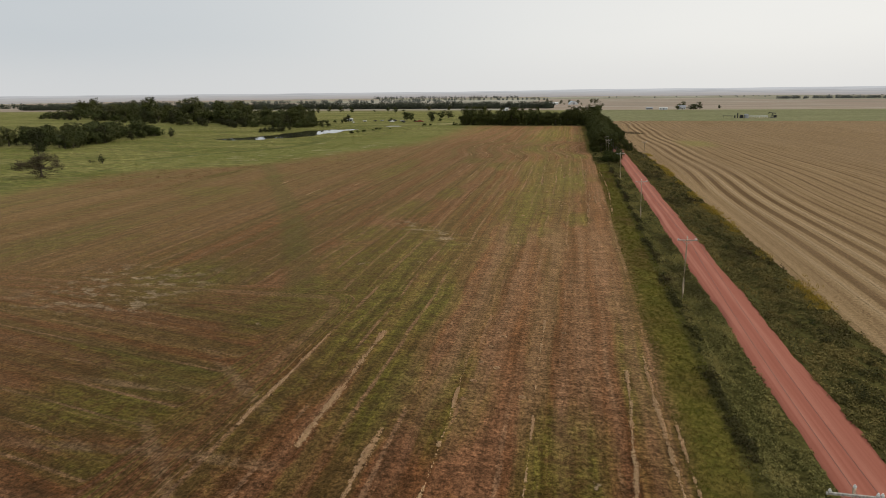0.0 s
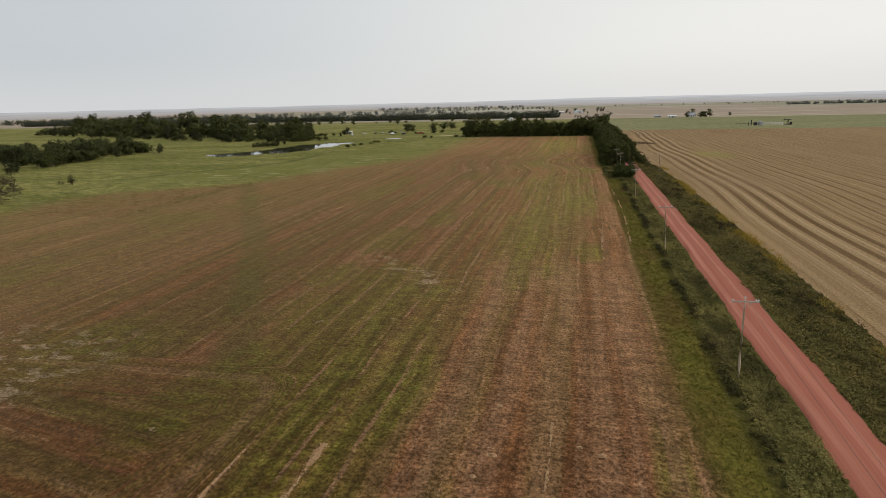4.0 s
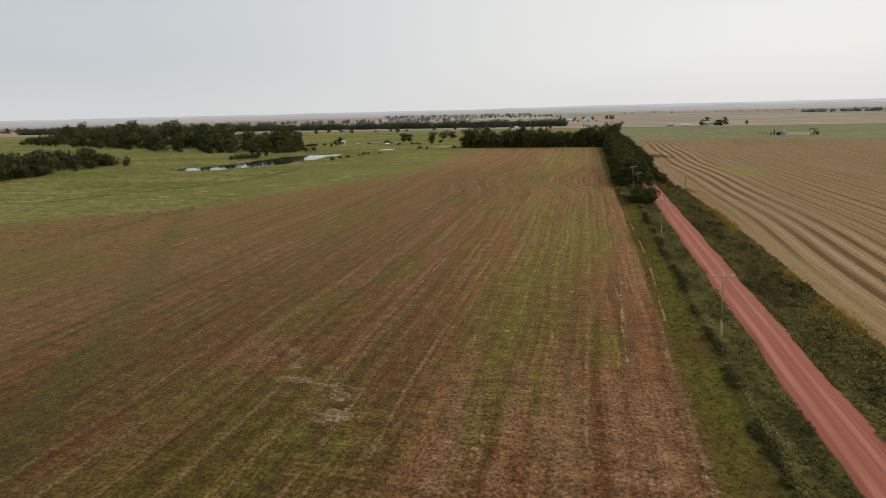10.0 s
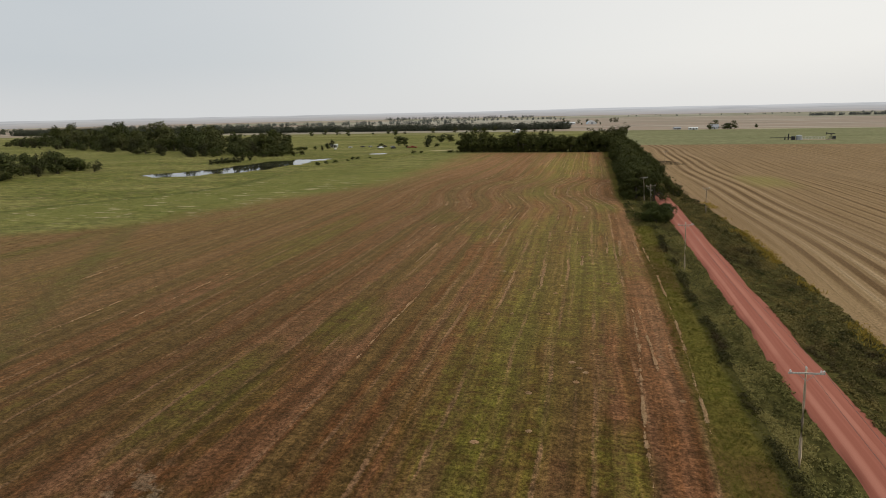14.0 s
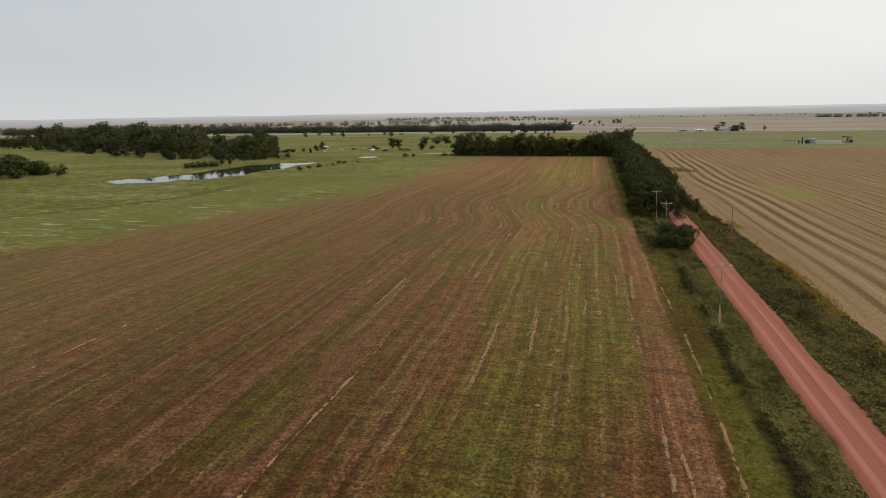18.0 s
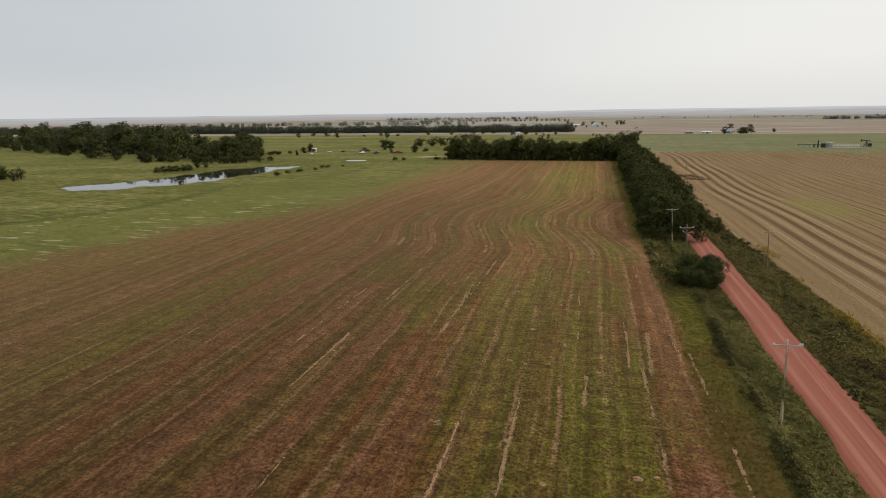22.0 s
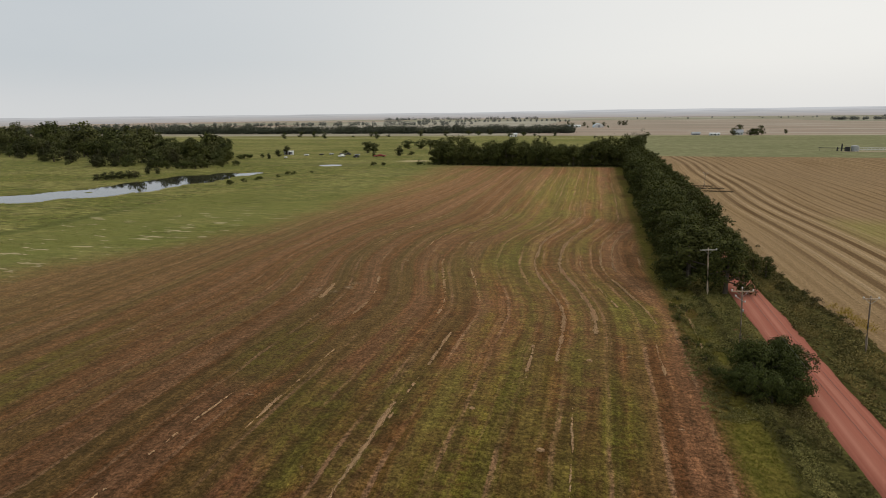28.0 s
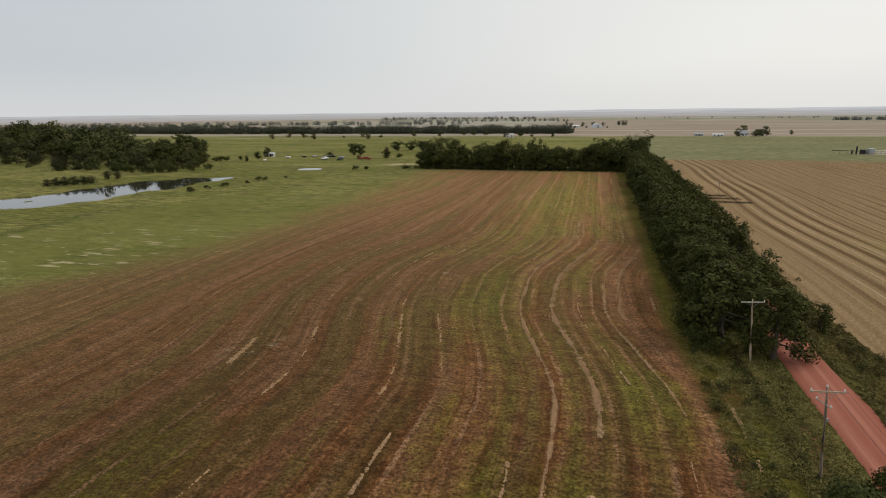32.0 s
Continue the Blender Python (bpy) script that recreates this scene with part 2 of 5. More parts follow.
    hatch = n.ramp(n.band(u, -50, -12, 6.0), 0.0, 1.0, 0.05, 0.13)
    crop = n.gain(crop, n.add(1.0, n.mul(n.ramp(cross, 0.36, 0.64, -1.0, 1.0), hatch)))
    # lens vignette put into the crop colour, darker west; paler past y 290
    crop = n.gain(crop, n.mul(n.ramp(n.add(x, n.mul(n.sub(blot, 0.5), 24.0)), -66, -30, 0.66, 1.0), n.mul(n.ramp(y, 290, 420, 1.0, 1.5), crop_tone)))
    # pasture round it
    wide = n.noise(n.vec(n.mul(x, 0.012), n.mul(y, 0.030)), 1.0, 4.0)
    strip = n.noise(n.vec(n.mul(n.add(x, n.mul(y, 0.25)), 0.05), n.mul(y, 0.16)), 1.0, 4.0)
    past = n.mix(n.ramp(wide, 0.40, 0.60), (0.172, 0.180, 0.044, 1), (0.290, 0.268, 0.088, 1))
    past = n.mix(n.ramp(strip, 0.42, 0.68, 0.0, 0.75), past, (0.110, 0.126, 0.034, 1))
    past = n.mix(n.ramp(strip, 0.58, 0.70, 0.0, 0.6), past, (0.350, 0.270, 0.130, 1))
    tuft = n.noise(n.vec(n.mul(n.add(x, n.mul(y, 0.3)), 0.10), n.mul(y, 0.22)), 1.0, 5.0, 0.65)
    past = n.mix(n.ramp(tuft, 0.50, 0.66, 0.0, 0.45), past, (0.310, 0.245, 0.105, 1))
    past = n.mix(n.ramp(tuft, 0.32, 0.46, 0.8, 0.0), past, (0.090, 0.112, 0.024, 1))
    past = n.gain(past, n.ramp(dots, 0.28, 0.72, 0.60, 1.40))
    clump = n.noise(n.vec(n.mul(n.add(x, n.mul(y, 0.2)), 0.22), n.mul(y, 0.55)), 1.0, 5.0, 0.7)
    past = n.gain(past, n.ramp(clump, 0.30, 0.70, 0.50, 1.50))
    swards = n.noise(n.vec(n.mul(n.add(x, n.mul(y, 0.2)), 0.12), n.mul(y, 1.1)), 1.0, 4.0, 0.7)
    past = n.gain(past, n.ramp(swards, 0.32, 0.68, 0.74, 1.26))
    past = n.gain(past, n.mul(n.ramp(grain, 0.25, 0.75, 0.75, 1.25), pasture_tone))
    waver = n.mul(n.sub(n.noise(pos, 0.05, 4.0), 0.5), 12.0)
    border = n.add(n.ramp(y, 180, 228, -188.0, -142.0), n.ramp(y, 222, 335, 0.0, 36.0))
    marsh = n.add(n.ramp(y, 215, 300, -214.0, -173.0), n.ramp(y, 330, 470, 0.0, 40.0))
    wet = n.mul(n.ramp(n.sub(x, n.add(marsh, n.mul(waver, 0.3))), -2.0, 3.0), n.mul(n.ramp(y, 205, 232), n.ramp(y, 330, 420, 1.0, 0.25)))
    past = n.mix(n.mul(wet, n.ramp(blot, 0.35, 0.6, 0.35, 0.85)), past, (0.108, 0.110, 0.030, 1))
    ditch = n.band(n.sub(x, n.add(marsh, n.mul(waver, 0.3))), -3.0, 3.0, 1.6)
    past = n.mix(n.mul(ditch, n.mul(n.ramp(y, 215, 235), n.ramp(y, 320, 350, 0.7, 0.0))), past, (0.052, 0.062, 0.016, 1))
    chalk = n.noise(n.vec(n.mul(n.add(x, n.mul(y, 0.2)), 0.09), n.mul(y, 0.40)), 1.0, 5.0, 0.68)
    past = n.mix(n.mul(n.ramp(chalk, 0.585, 0.63), n.mul(wet, n.ramp(y, 300, 350, 0.9, 0.15))), past, (0.34, 0.28, 0.17, 1))
    inside = n.mul(n.ramp(n.sub(n.add(x, n.mul(n.sub(grain, 0.5), 14.0)), n.add(border, n.mul(waver, 1.6))), -13.0, 11.0), n.ramp(y, 494, 500, 1.0, 0.0))
    near = n.mix(inside, past, crop)
    # grass along the field's edge by the road, widened beside the windbreak as painted shade
    lane = n.mul(n.ramp(n.add(n.add(x, n.mul(n.sub(blot, 0.5), 5.0)), n.ramp(y, 262, 286, 0.0, 2.6)), -13.5, -11.0), n.mul(n.ramp(x, 12.4, 14.0, 1.0, 0.0), n.ramp(y, 530, 575, 1.0, 0.0)))
    # ground among the weeds, darkened in colour for shade between the stems
    weeds = n.mix(n.ramp(grain, 0.3, 0.7), (0.044, 0.040, 0.012, 1), (0.085, 0.074, 0.022, 1))
    turf = n.mix(n.ramp(grain, 0.3, 0.7), (0.080, 0.074, 0.014, 1), (0.135, 0.108, 0.024, 1))
    turf = n.mix(n.ramp(blot, 0.45, 0.62, 0.0, 0.7), turf, (0.090, 0.050, 0.020, 1))
    weeds = n.mix(n.ramp(n.add(x, n.mul(n.sub(grain, 0.5), 2.0)), -8.6, -7.8, 1.0, 0.0), weeds, turf)
    weeds = n.gain(weeds, n.ramp(dots, 0.28, 0.72, 0.6, 1.4))
    near = n.mix(lane, near, weeds)
    scuffed = n.mul(n.line(x, y, -5.4, 257, -4.2, 264, 1.7), n.ramp(grain, 0.35, 0.60, 0.2, 0.9))
    near = n.mix(scuffed, near, (0.260, 0.110, 0.062, 1))
    # country beyond: sections of pasture, dry grass and red tilled earth, greyed with painted haze
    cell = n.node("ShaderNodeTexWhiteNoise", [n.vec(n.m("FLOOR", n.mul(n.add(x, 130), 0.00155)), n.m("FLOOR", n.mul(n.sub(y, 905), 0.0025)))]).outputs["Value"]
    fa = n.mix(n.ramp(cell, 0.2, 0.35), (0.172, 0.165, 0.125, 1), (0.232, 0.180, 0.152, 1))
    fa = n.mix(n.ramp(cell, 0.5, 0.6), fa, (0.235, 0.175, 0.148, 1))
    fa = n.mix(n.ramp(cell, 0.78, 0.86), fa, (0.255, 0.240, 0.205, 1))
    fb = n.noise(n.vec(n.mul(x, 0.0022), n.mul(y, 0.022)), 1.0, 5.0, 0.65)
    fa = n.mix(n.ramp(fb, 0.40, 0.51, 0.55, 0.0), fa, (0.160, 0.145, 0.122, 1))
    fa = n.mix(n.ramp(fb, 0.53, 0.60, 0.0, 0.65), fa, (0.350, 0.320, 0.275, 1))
    strips = n.noise(n.vec(n.mul(x, 0.003), n.mul(y, 0.045)), 1.0, 4.0, 0.6)
    tilled = n.mul(n.ramp(y, 815, 850), n.ramp(x, 12, 14, 1.0, 0.0))
    near = n.mix(n.mul(tilled, n.ramp(strips, 0.42, 0.50, 0.75, 0.0)), near, (0.135, 0.116, 0.058, 1))
    near = n.mix(n.mul(tilled, n.ramp(strips, 0.54, 0.60, 0.0, 0.75)), near, (0.300, 0.265, 0.150, 1))
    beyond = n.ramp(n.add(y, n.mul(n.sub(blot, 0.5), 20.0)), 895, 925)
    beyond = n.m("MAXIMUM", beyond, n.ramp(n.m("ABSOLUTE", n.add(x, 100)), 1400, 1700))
    yard = n.mul(n.line(x, y, -143, 521, -128, 528, 9.0), n.ramp(grain, 0.3, 0.6, 0.4, 1.0))
    near = n.mix(yard, near, (0.340, 0.270, 0.160, 1))
    mud = n.line(x, y, -192, 490, -160, 492, 13.0)
    near = n.mix(n.mul(mud, 0.7), near, (0.085, 0.078, 0.030, 1))
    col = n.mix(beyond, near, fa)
    hay = n.mix(n.ramp(wide, 0.3, 0.7), (0.110, 0.112, 0.058, 1), (0.152, 0.144, 0.080, 1))
    hay = n.mix(n.ramp(strip, 0.4, 0.7, 0.0, 0.5), hay, (0.088, 0.096, 0.046, 1))
    hay = n.gain(hay, n.ramp(n.noise(pos, 0.16, 5.0, 0.7), 0.3, 0.7, 0.72, 1.28))
    east = n.mul(n.ramp(x, 13, 15), n.mul(n.ramp(y, 576, 580), n.ramp(y, 905, 915, 1.0, 0.0)))
    col = n.mix(east, col, hay)
    hedge = n.line(x, y, 14, 898, 128, 898, 5.0)
    col = n.mix(n.mul(hedge, n.ramp(blot, 0.35, 0.55, 0.3, 0.85)), col, (0.060, 0.060, 0.030, 1))
    verge = n.line(x, y, 14, 915, 420, 925, 9.0)
    col = n.mix(n.mul(verge, n.ramp(blot, 0.35, 0.6, 0.2, 0.7)), col, (0.300, 0.265, 0.160, 1))
    drive = n.mul(n.line(x, y, 4, 566, 30, 566, 3.0), n.ramp(grain, 0.35, 0.55, 0.2, 1.0))
    col = n.mix(drive, col, (0.460, 0.390, 0.280, 1))
    # mud and dark wet margin at the pond
    col = n.mix(n.ramp(z, -0.60, -0.42, 0.9, 0.0), col, (0.055, 0.044, 0.028, 1))
    h = n.add(n.mul(dots, 0.5), grain)
    n.surface(col, 0.95, n.bump(h, 0.7, 0.12), spec=0.02, **{"Sheen Weight": n.mul(n.sub(1.0, lane), n.add(0.30, n.mul(inside, 0.32))), "Sheen Roughness": 0.42, "Sheen Tint": n.mix(0.42, n.gain(col, 3.0), n.mix(inside, (0.64, 0.58, 0.20, 1), (0.92, 0.66, 0.32, 1)))})
    return mat


def stubble_material():
    mat, n = material("stubble")
    x, y, z = n.xyz()
    pos = n.vec(x, y)
    wave = n.add(n.mul(n.m("SINE", n.sub(n.mul(y, 0.022), 3.9)), -1.6), n.mul(n.m("SINE", n.add(n.mul(y, 0.06), 1.0)), -0.6))
    u = n.add(x, wave)
    s = n.m("SINE", n.mul(u, 2 * math.pi / 4.6))
    streak = n.noise(n.vec(n.mul(u, 0.8), n.mul(y, 0.010)), 1.0, 3.0)
    grain = n.noise(pos, 2.2, 4.0, 0.7)
    dots = n.noise(pos, 2.6, 3.0, 0.7)
    specks = n.noise(pos, 8.0, 2.0, 0.7)
    blot = n.noise(pos, 0.012, 3.0)
    # wheel-pressed dark furrows by the road, thinner rows out in the field
    furrow = n.ramp(n.add(s, n.add(n.mul(n.sub(streak, 0.5), 1.6), n.mul(n.sub(grain, 0.5), 0.6))), -0.15, -0.80)
    thread = n.ramp(n.add(s, n.add(n.mul(n.sub(streak, 0.5), 0.9), n.mul(n.sub(grain, 0.5), 0.5))), -0.62, -1.0)
    beside = n.band(n.sub(x, n.ramp(y, 300, 520, 0.0, 4.0)), 17.0, 36.0, 2.5)
    dark = n.m("MAXIMUM", n.mul(furrow, n.mul(beside, 0.95)), n.mul(n.mul(thread, n.ramp(x, 30, 38)), n.ramp(x, 60, 240, 0.78, 0.5)))
    col = n.mix(n.ramp(n.add(streak, n.mul(n.sub(grain, 0.5), 0.5)), 0.30, 0.70), (0.196, 0.126, 0.060, 1), (0.288, 0.194, 0.100, 1))
    col = n.mix(n.mul(n.band(s, 0.75, 1.2, 0.2), n.mul(beside, 0.6)), col, (0.400, 0.290, 0.170, 1))
    col = n.mix(dark, col, (0.098, 0.056, 0.023, 1))
    col = n.mix(n.ramp(blot, 0.35, 0.65, 0.0, 0.5), col, (0.235, 0.156, 0.084, 1))
    lush = n.mul(n.band(x, 36, 52, 5.0), n.band(y, 318, 352, 9.0))
    col = n.mix(n.mul(lush, n.ramp(n.add(grain, n.mul(blot, 0.4)), 0.45, 0.85, 0.1, 0.75)), col, (0.215, 0.200, 0.052, 1))
    col = n.gain(col, n.ramp(dots, 0.28, 0.72, 0.70, 1.30))
    col = n.gain(col, n.ramp(specks, 0.30, 0.70, 0.75, 1.25))
    n.surface(col, 0.95, n.bump(n.add(n.mul(dots, 0.4), grain), 0.6, 0.10), spec=0.03)
    return mat


def road_material():
    mat, n = material("red_gravel")
    x, y, z = n.xyz()
    pos = n.vec(x, y)
    wob = n.mul(n.sub(n.noise(n.vec(0.0, n.mul(y, 0.03)), 1.0, 2.0), 0.5), 0.7)
    u = n.add(x, wob)
    tracks = n.noise(n.vec(n.mul(u, 2.2), n.mul(y, 0.012)), 1.0, 3.0, 0.6)
    rut = n.m("MAXIMUM", n.band(u, -1.55, -0.85, 0.25), n.band(u, 0.45, 1.15, 0.25))
    grain = n.noise(pos, 9.0, 4.0, 0.7)
    blot = n.noise(n.vec(n.mul(x, 0.5), n.mul(y, 0.06)), 1.0, 4.0)
    col = n.mix(n.ramp(tracks, 0.3, 0.7), (0.280, 0.092, 0.058, 1), (0.353, 0.126, 0.083, 1))
    col = n.mix(n.mul(rut, n.ramp(tracks, 0.3, 0.6, 0.35, 0.95)), col, (0.430, 0.176, 0.120, 1))
    col = n.mix(n.ramp(blot, 0.4, 0.7, 0.0, 0.4), col, (0.267, 0.082, 0.050, 1))
    col = n.mix(n.ramp(n.m("ABSOLUTE", x), 2.1, 2.9, 0.0, 0.55), col, (0.189, 0.056, 0.034, 1))
    col = n.mix(n.ramp(grain, 0.2, 0.8, 0.30, 0.0), col, (0.198, 0.061, 0.040, 1))
    n.surface(col, 0.92, n.bump(n.add(grain, tracks), 0.5, 0.05), spec=0.15)
    return mat


def leaf_material(name, dark, light, warm):
    mat, n = material(name)
    rnd = n.node("ShaderNodeNewGeometry").outputs["Random Per Island"]
    own = n.node("ShaderNodeObjectInfo").outputs["Random"]
    col = n.mix(rnd, dark, light)
    col = n.mix(n.ramp(own, 0.2, 1.0, 0.0, 0.45), col, warm)
    n.surface(col, 0.8, spec=0.06)
    return mat


def weed_material(name, a, b, c, d):
    """Leaves of roadside plants: a to b leaf by leaf, patches of c, some d."""
    mat, n = material(name)
    geo = n.node("ShaderNodeNewGeometry")
    x, y, z = n.xyz()
    rnd = geo.outputs["Random Per Island"]
    p1 = n.noise(n.vec(x, n.mul(y, 0.6)), 0.22, 3.0)
    p2 = n.noise(n.vec(n.add(x, 50.0), n.mul(y, 0.5)), 0.12, 3.0)
    col = n.mix(rnd, a, b)
    col = n.mix(n.ramp(p1, 0.45, 0.62, 0.0, 0.8), col, c)
    col = n.mix(n.ramp(n.add(p2, n.mul(n.sub(rnd, 0.5), 0.2)), 0.56, 0.70, 0.0, 0.8), col, d)
    n.surface(col, 0.85, spec=0.06)
    return mat


def plain_material(name, color, rough=0.8, metal=0.0, grain=8.0, amount=0.35, bump=0.2):
    mat, n = material(name)
    co = n.node("ShaderNodeTexCoord").outputs["Object"]
    v = n.noise(co, grain, 4.0, 0.6)
    v2 = n.noise(co, grain * 0.13, 3.0)
    dark = tuple(c * 0.55 for c in color[:3]) + (1,)
    col = n.mix(n.ramp(v, 0.35, 0.75, 0.0, amount), color, dark)
    col = n.mix(n.ramp(v2, 0.4, 0.7, 0.0, amount), col, dark)
    n.surface(col, rough, n.bump(v, bump, 0.02), metal)
    return mat


def wood_material(name, color):
    mat, n = material(name)
    co = n.node("ShaderNodeSeparateXYZ", [n.node("ShaderNodeTexCoord").outputs["Object"]])
    v = n.noise(n.vec(n.mul(co.outputs[0], 14), n.mul(co.outputs[1], 14), n.mul(co.outputs[2], 0.6)), 1.0, 4.0)
    dark = tuple(c * 0.45 for c in color[:3]) + (1,)
    n.surface(n.mix(n.ramp(v, 0.35, 0.7), dark, color), 0.85, n.bump(v, 0.4, 0.02))
    return mat


def water_material():
    mat, n = material("pond_water")
    x, y, z = n.xyz()
    v = n.noise(n.vec(n.mul(x, 0.9), n.mul(y, 0.9)), 1.0, 3.0)
    n.surface((0.030, 0.030, 0.022, 1), 0.03, n.bump(v, 0.03, 0.02), spec=0.9)
    return mat


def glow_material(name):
    """Hazy country on the horizon: plain glowing bands with the haze painted in."""
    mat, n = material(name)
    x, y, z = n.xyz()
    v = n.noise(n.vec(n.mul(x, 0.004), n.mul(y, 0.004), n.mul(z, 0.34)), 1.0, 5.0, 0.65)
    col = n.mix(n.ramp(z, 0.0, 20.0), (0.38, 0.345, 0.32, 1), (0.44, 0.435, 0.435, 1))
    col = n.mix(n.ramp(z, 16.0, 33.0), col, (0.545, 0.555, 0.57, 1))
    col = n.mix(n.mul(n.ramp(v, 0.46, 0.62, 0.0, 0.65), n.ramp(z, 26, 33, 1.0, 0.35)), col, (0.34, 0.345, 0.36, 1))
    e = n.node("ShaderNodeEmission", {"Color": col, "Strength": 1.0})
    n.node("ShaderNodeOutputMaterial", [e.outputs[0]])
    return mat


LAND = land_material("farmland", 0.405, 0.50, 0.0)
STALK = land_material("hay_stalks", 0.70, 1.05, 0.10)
STUBBLE = stubble_material()
ROAD = road_material()
WATER = water_material()
HAZE = glow_material("horizon_haze")
LEAF_ELM = leaf_material("windbreak_leaf", (0.016, 0.021, 0.006, 1), (0.086, 0.091, 0.023, 1), (0.070, 0.070, 0.020, 1))
LEAF_CEDAR = leaf_material("cedar_leaf", (0.013, 0.017, 0.007, 1), (0.047, 0.051, 0.017, 1), (0.044, 0.038, 0.018, 1))
LEAF_BUSH = leaf_material("bush_leaf", (0.018, 0.023, 0.007, 1), (0.077, 0.088, 0.022, 1), (0.062, 0.055, 0.020, 1))
LEAF_COTTON = leaf_material("cottonwood_leaf", (0.022, 0.028, 0.010, 1), (0.090, 0.098, 0.031, 1), (0.106, 0.098, 0.038, 1))
# aerial haze mixed into the leaf colours of the far woods
LEAF_FAR = leaf_material("haze_tinted_leaf", (0.034, 0.040, 0.026, 1), (0.096, 0.106, 0.070, 1), (0.080, 0.084, 0.058, 1))
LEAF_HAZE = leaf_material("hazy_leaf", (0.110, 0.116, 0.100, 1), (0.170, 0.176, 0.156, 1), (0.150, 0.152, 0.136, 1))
LEAF_DRY = leaf_material("dry_leaf", (0.040, 0.030, 0.018, 1), (0.080, 0.060, 0.034, 1), (0.060, 0.055, 0.028, 1))
BARK = wood_material("bark", (0.12, 0.095, 0.07, 1))
POLE_WOOD = wood_material("weathered_pole", (0.60, 0.47, 0.33, 1))
POLE_DARK = wood_material("dark_pole", (0.30, 0.235, 0.175, 1))
ARM_WOOD = wood_material("pale_crossarm", (0.60, 0.56, 0.49, 1))
PORCELAIN = plain_material("porcelain", (0.72, 0.71, 0.68, 1), 0.25, amount=0.1)
GALV = plain_material("galvanised_steel", (0.42, 0.43, 0.43, 1), 0.5, 0.6)
WIRE = plain_material("wire", (0.10, 0.095, 0.085, 1), 0.6, 0.2)
WHITE = plain_material("white_paint", (0.74, 0.74, 0.72, 1), 0.6, amount=0.2)
GREY_ROOF = plain_material("grey_sheet_roof", (0.36, 0.37, 0.38, 1), 0.6)
BLUE_ROOF = plain_material("pale_blue_roof", (0.45, 0.56, 0.63, 1), 0.5, amount=0.15)
RED = plain_material("red_paint", (0.30, 0.05, 0.035, 1), 0.55)
DARK = plain_material("dark_steel", (0.035, 0.034, 0.034, 1), 0.6)
RUBBER = plain_material("rubber", (0.02, 0.02, 0.02, 1), 0.8)
GLASS = plain_material("dark_window", (0.03, 0.035, 0.04, 1), 0.1, amount=0.0)
STRAW = weed_material("straw", (0.293, 0.178, 0.088, 1), (0.643, 0.439, 0.249, 1), (0.483, 0.300, 0.161, 1), (0.555, 0.365, 0.204, 1))
WEED_L = weed_material("verge_weeds", (0.046, 0.048, 0.014, 1), (0.255, 0.222, 0.070, 1), (0.250, 0.205, 0.068, 1), (0.052, 0.040, 0.017, 1))
WEED_R = weed_material("tall_roadside_weeds", (0.036, 0.034, 0.011, 1), (0.235, 0.190, 0.062, 1), (0.215, 0.160, 0.052, 1), (0.030, 0.022, 0.012, 1))
WEED_D = weed_material("dark_weeds", (0.027, 0.027, 0.009, 1), (0.075, 0.066, 0.022, 1), (0.054, 0.044, 0.015, 1), (0.051, 0.031, 0.017, 1))
TURF = weed_material("short_turf", (0.071, 0.071, 0.014, 1), (0.149, 0.129, 0.028, 1), (0.139, 0.140, 0.021, 1), (0.119, 0.066, 0.026, 1))
FLOWER = weed_material("yellow_flowers", (0.27, 0.185, 0.030, 1), (0.42, 0.285, 0.045, 1), (0.34, 0.23, 0.04, 1), (0.32, 0.24, 0.04, 1))
DIRT = plain_material("bare_dirt", (0.36, 0.27, 0.18, 1), 0.95, grain=1.5)

# ---------------------------------------------------------------- helpers for building


def mesh_object(name, verts, faces, mat, parent=None, label="", smooth=False):
    me = bpy.data.meshes.new(name)
    if isinstance(verts, np.ndarray) and isinstance(faces, np.ndarray):
        side = faces.shape[1]
        me.vertices.add(len(verts))
        me.vertices.foreach_set("co", verts.astype(np.float32).ravel())
        me.loops.add(faces.size)
        me.loops.foreach_set("vertex_index", faces.astype(np.int32).ravel())
        me.polygons.add(len(faces))
        me.polygons.foreach_set("loop_start", np.arange(0, faces.size, side, dtype=np.int32))
        me.update(calc_edges=True)
    else:
        me.from_pydata(verts if isinstance(verts, list) else verts.tolist(), [], faces if isinstance(faces, list) else faces.tolist())
    me.materials.append(mat)
    if smooth:
        me.polygons.foreach_set("use_smooth", [True] * len(me.polygons))
    ob = new(name, me)
    if parent:
        ob.parent = parent
    if label:
        ob["label"] = label
    return ob


def part(name, bm, mat, parent=None, label="", smooth=False):
    me = bpy.data.meshes.new(name)
    bmesh.ops.recalc_face_normals(bm, faces=bm.faces)
    bm.to_mesh(me)
    bm.free()
    me.materials.append(mat)
    if smooth:
        me.polygons.foreach_set("use_smooth", [True] * len(me.polygons))
    ob = new(name, me)
    if parent:
        ob.parent = parent
    if label:
        ob["label"] = label
    return ob


def box(bm, sx, sy, sz, at, bevel=0.0, turn=None):
    m = Matrix.Translation(at) @ (turn or Matrix()) @ Matrix.Diagonal((sx, sy, sz, 1))
    made = bmesh.ops.create_cube(bm, size=1, matrix=m)["verts"]
    if bevel:
        edges = list({e for v in made for e in v.link_edges})
        bmesh.ops.bevel(bm, geom=edges, offset=bevel, segments=1, affect="EDGES")


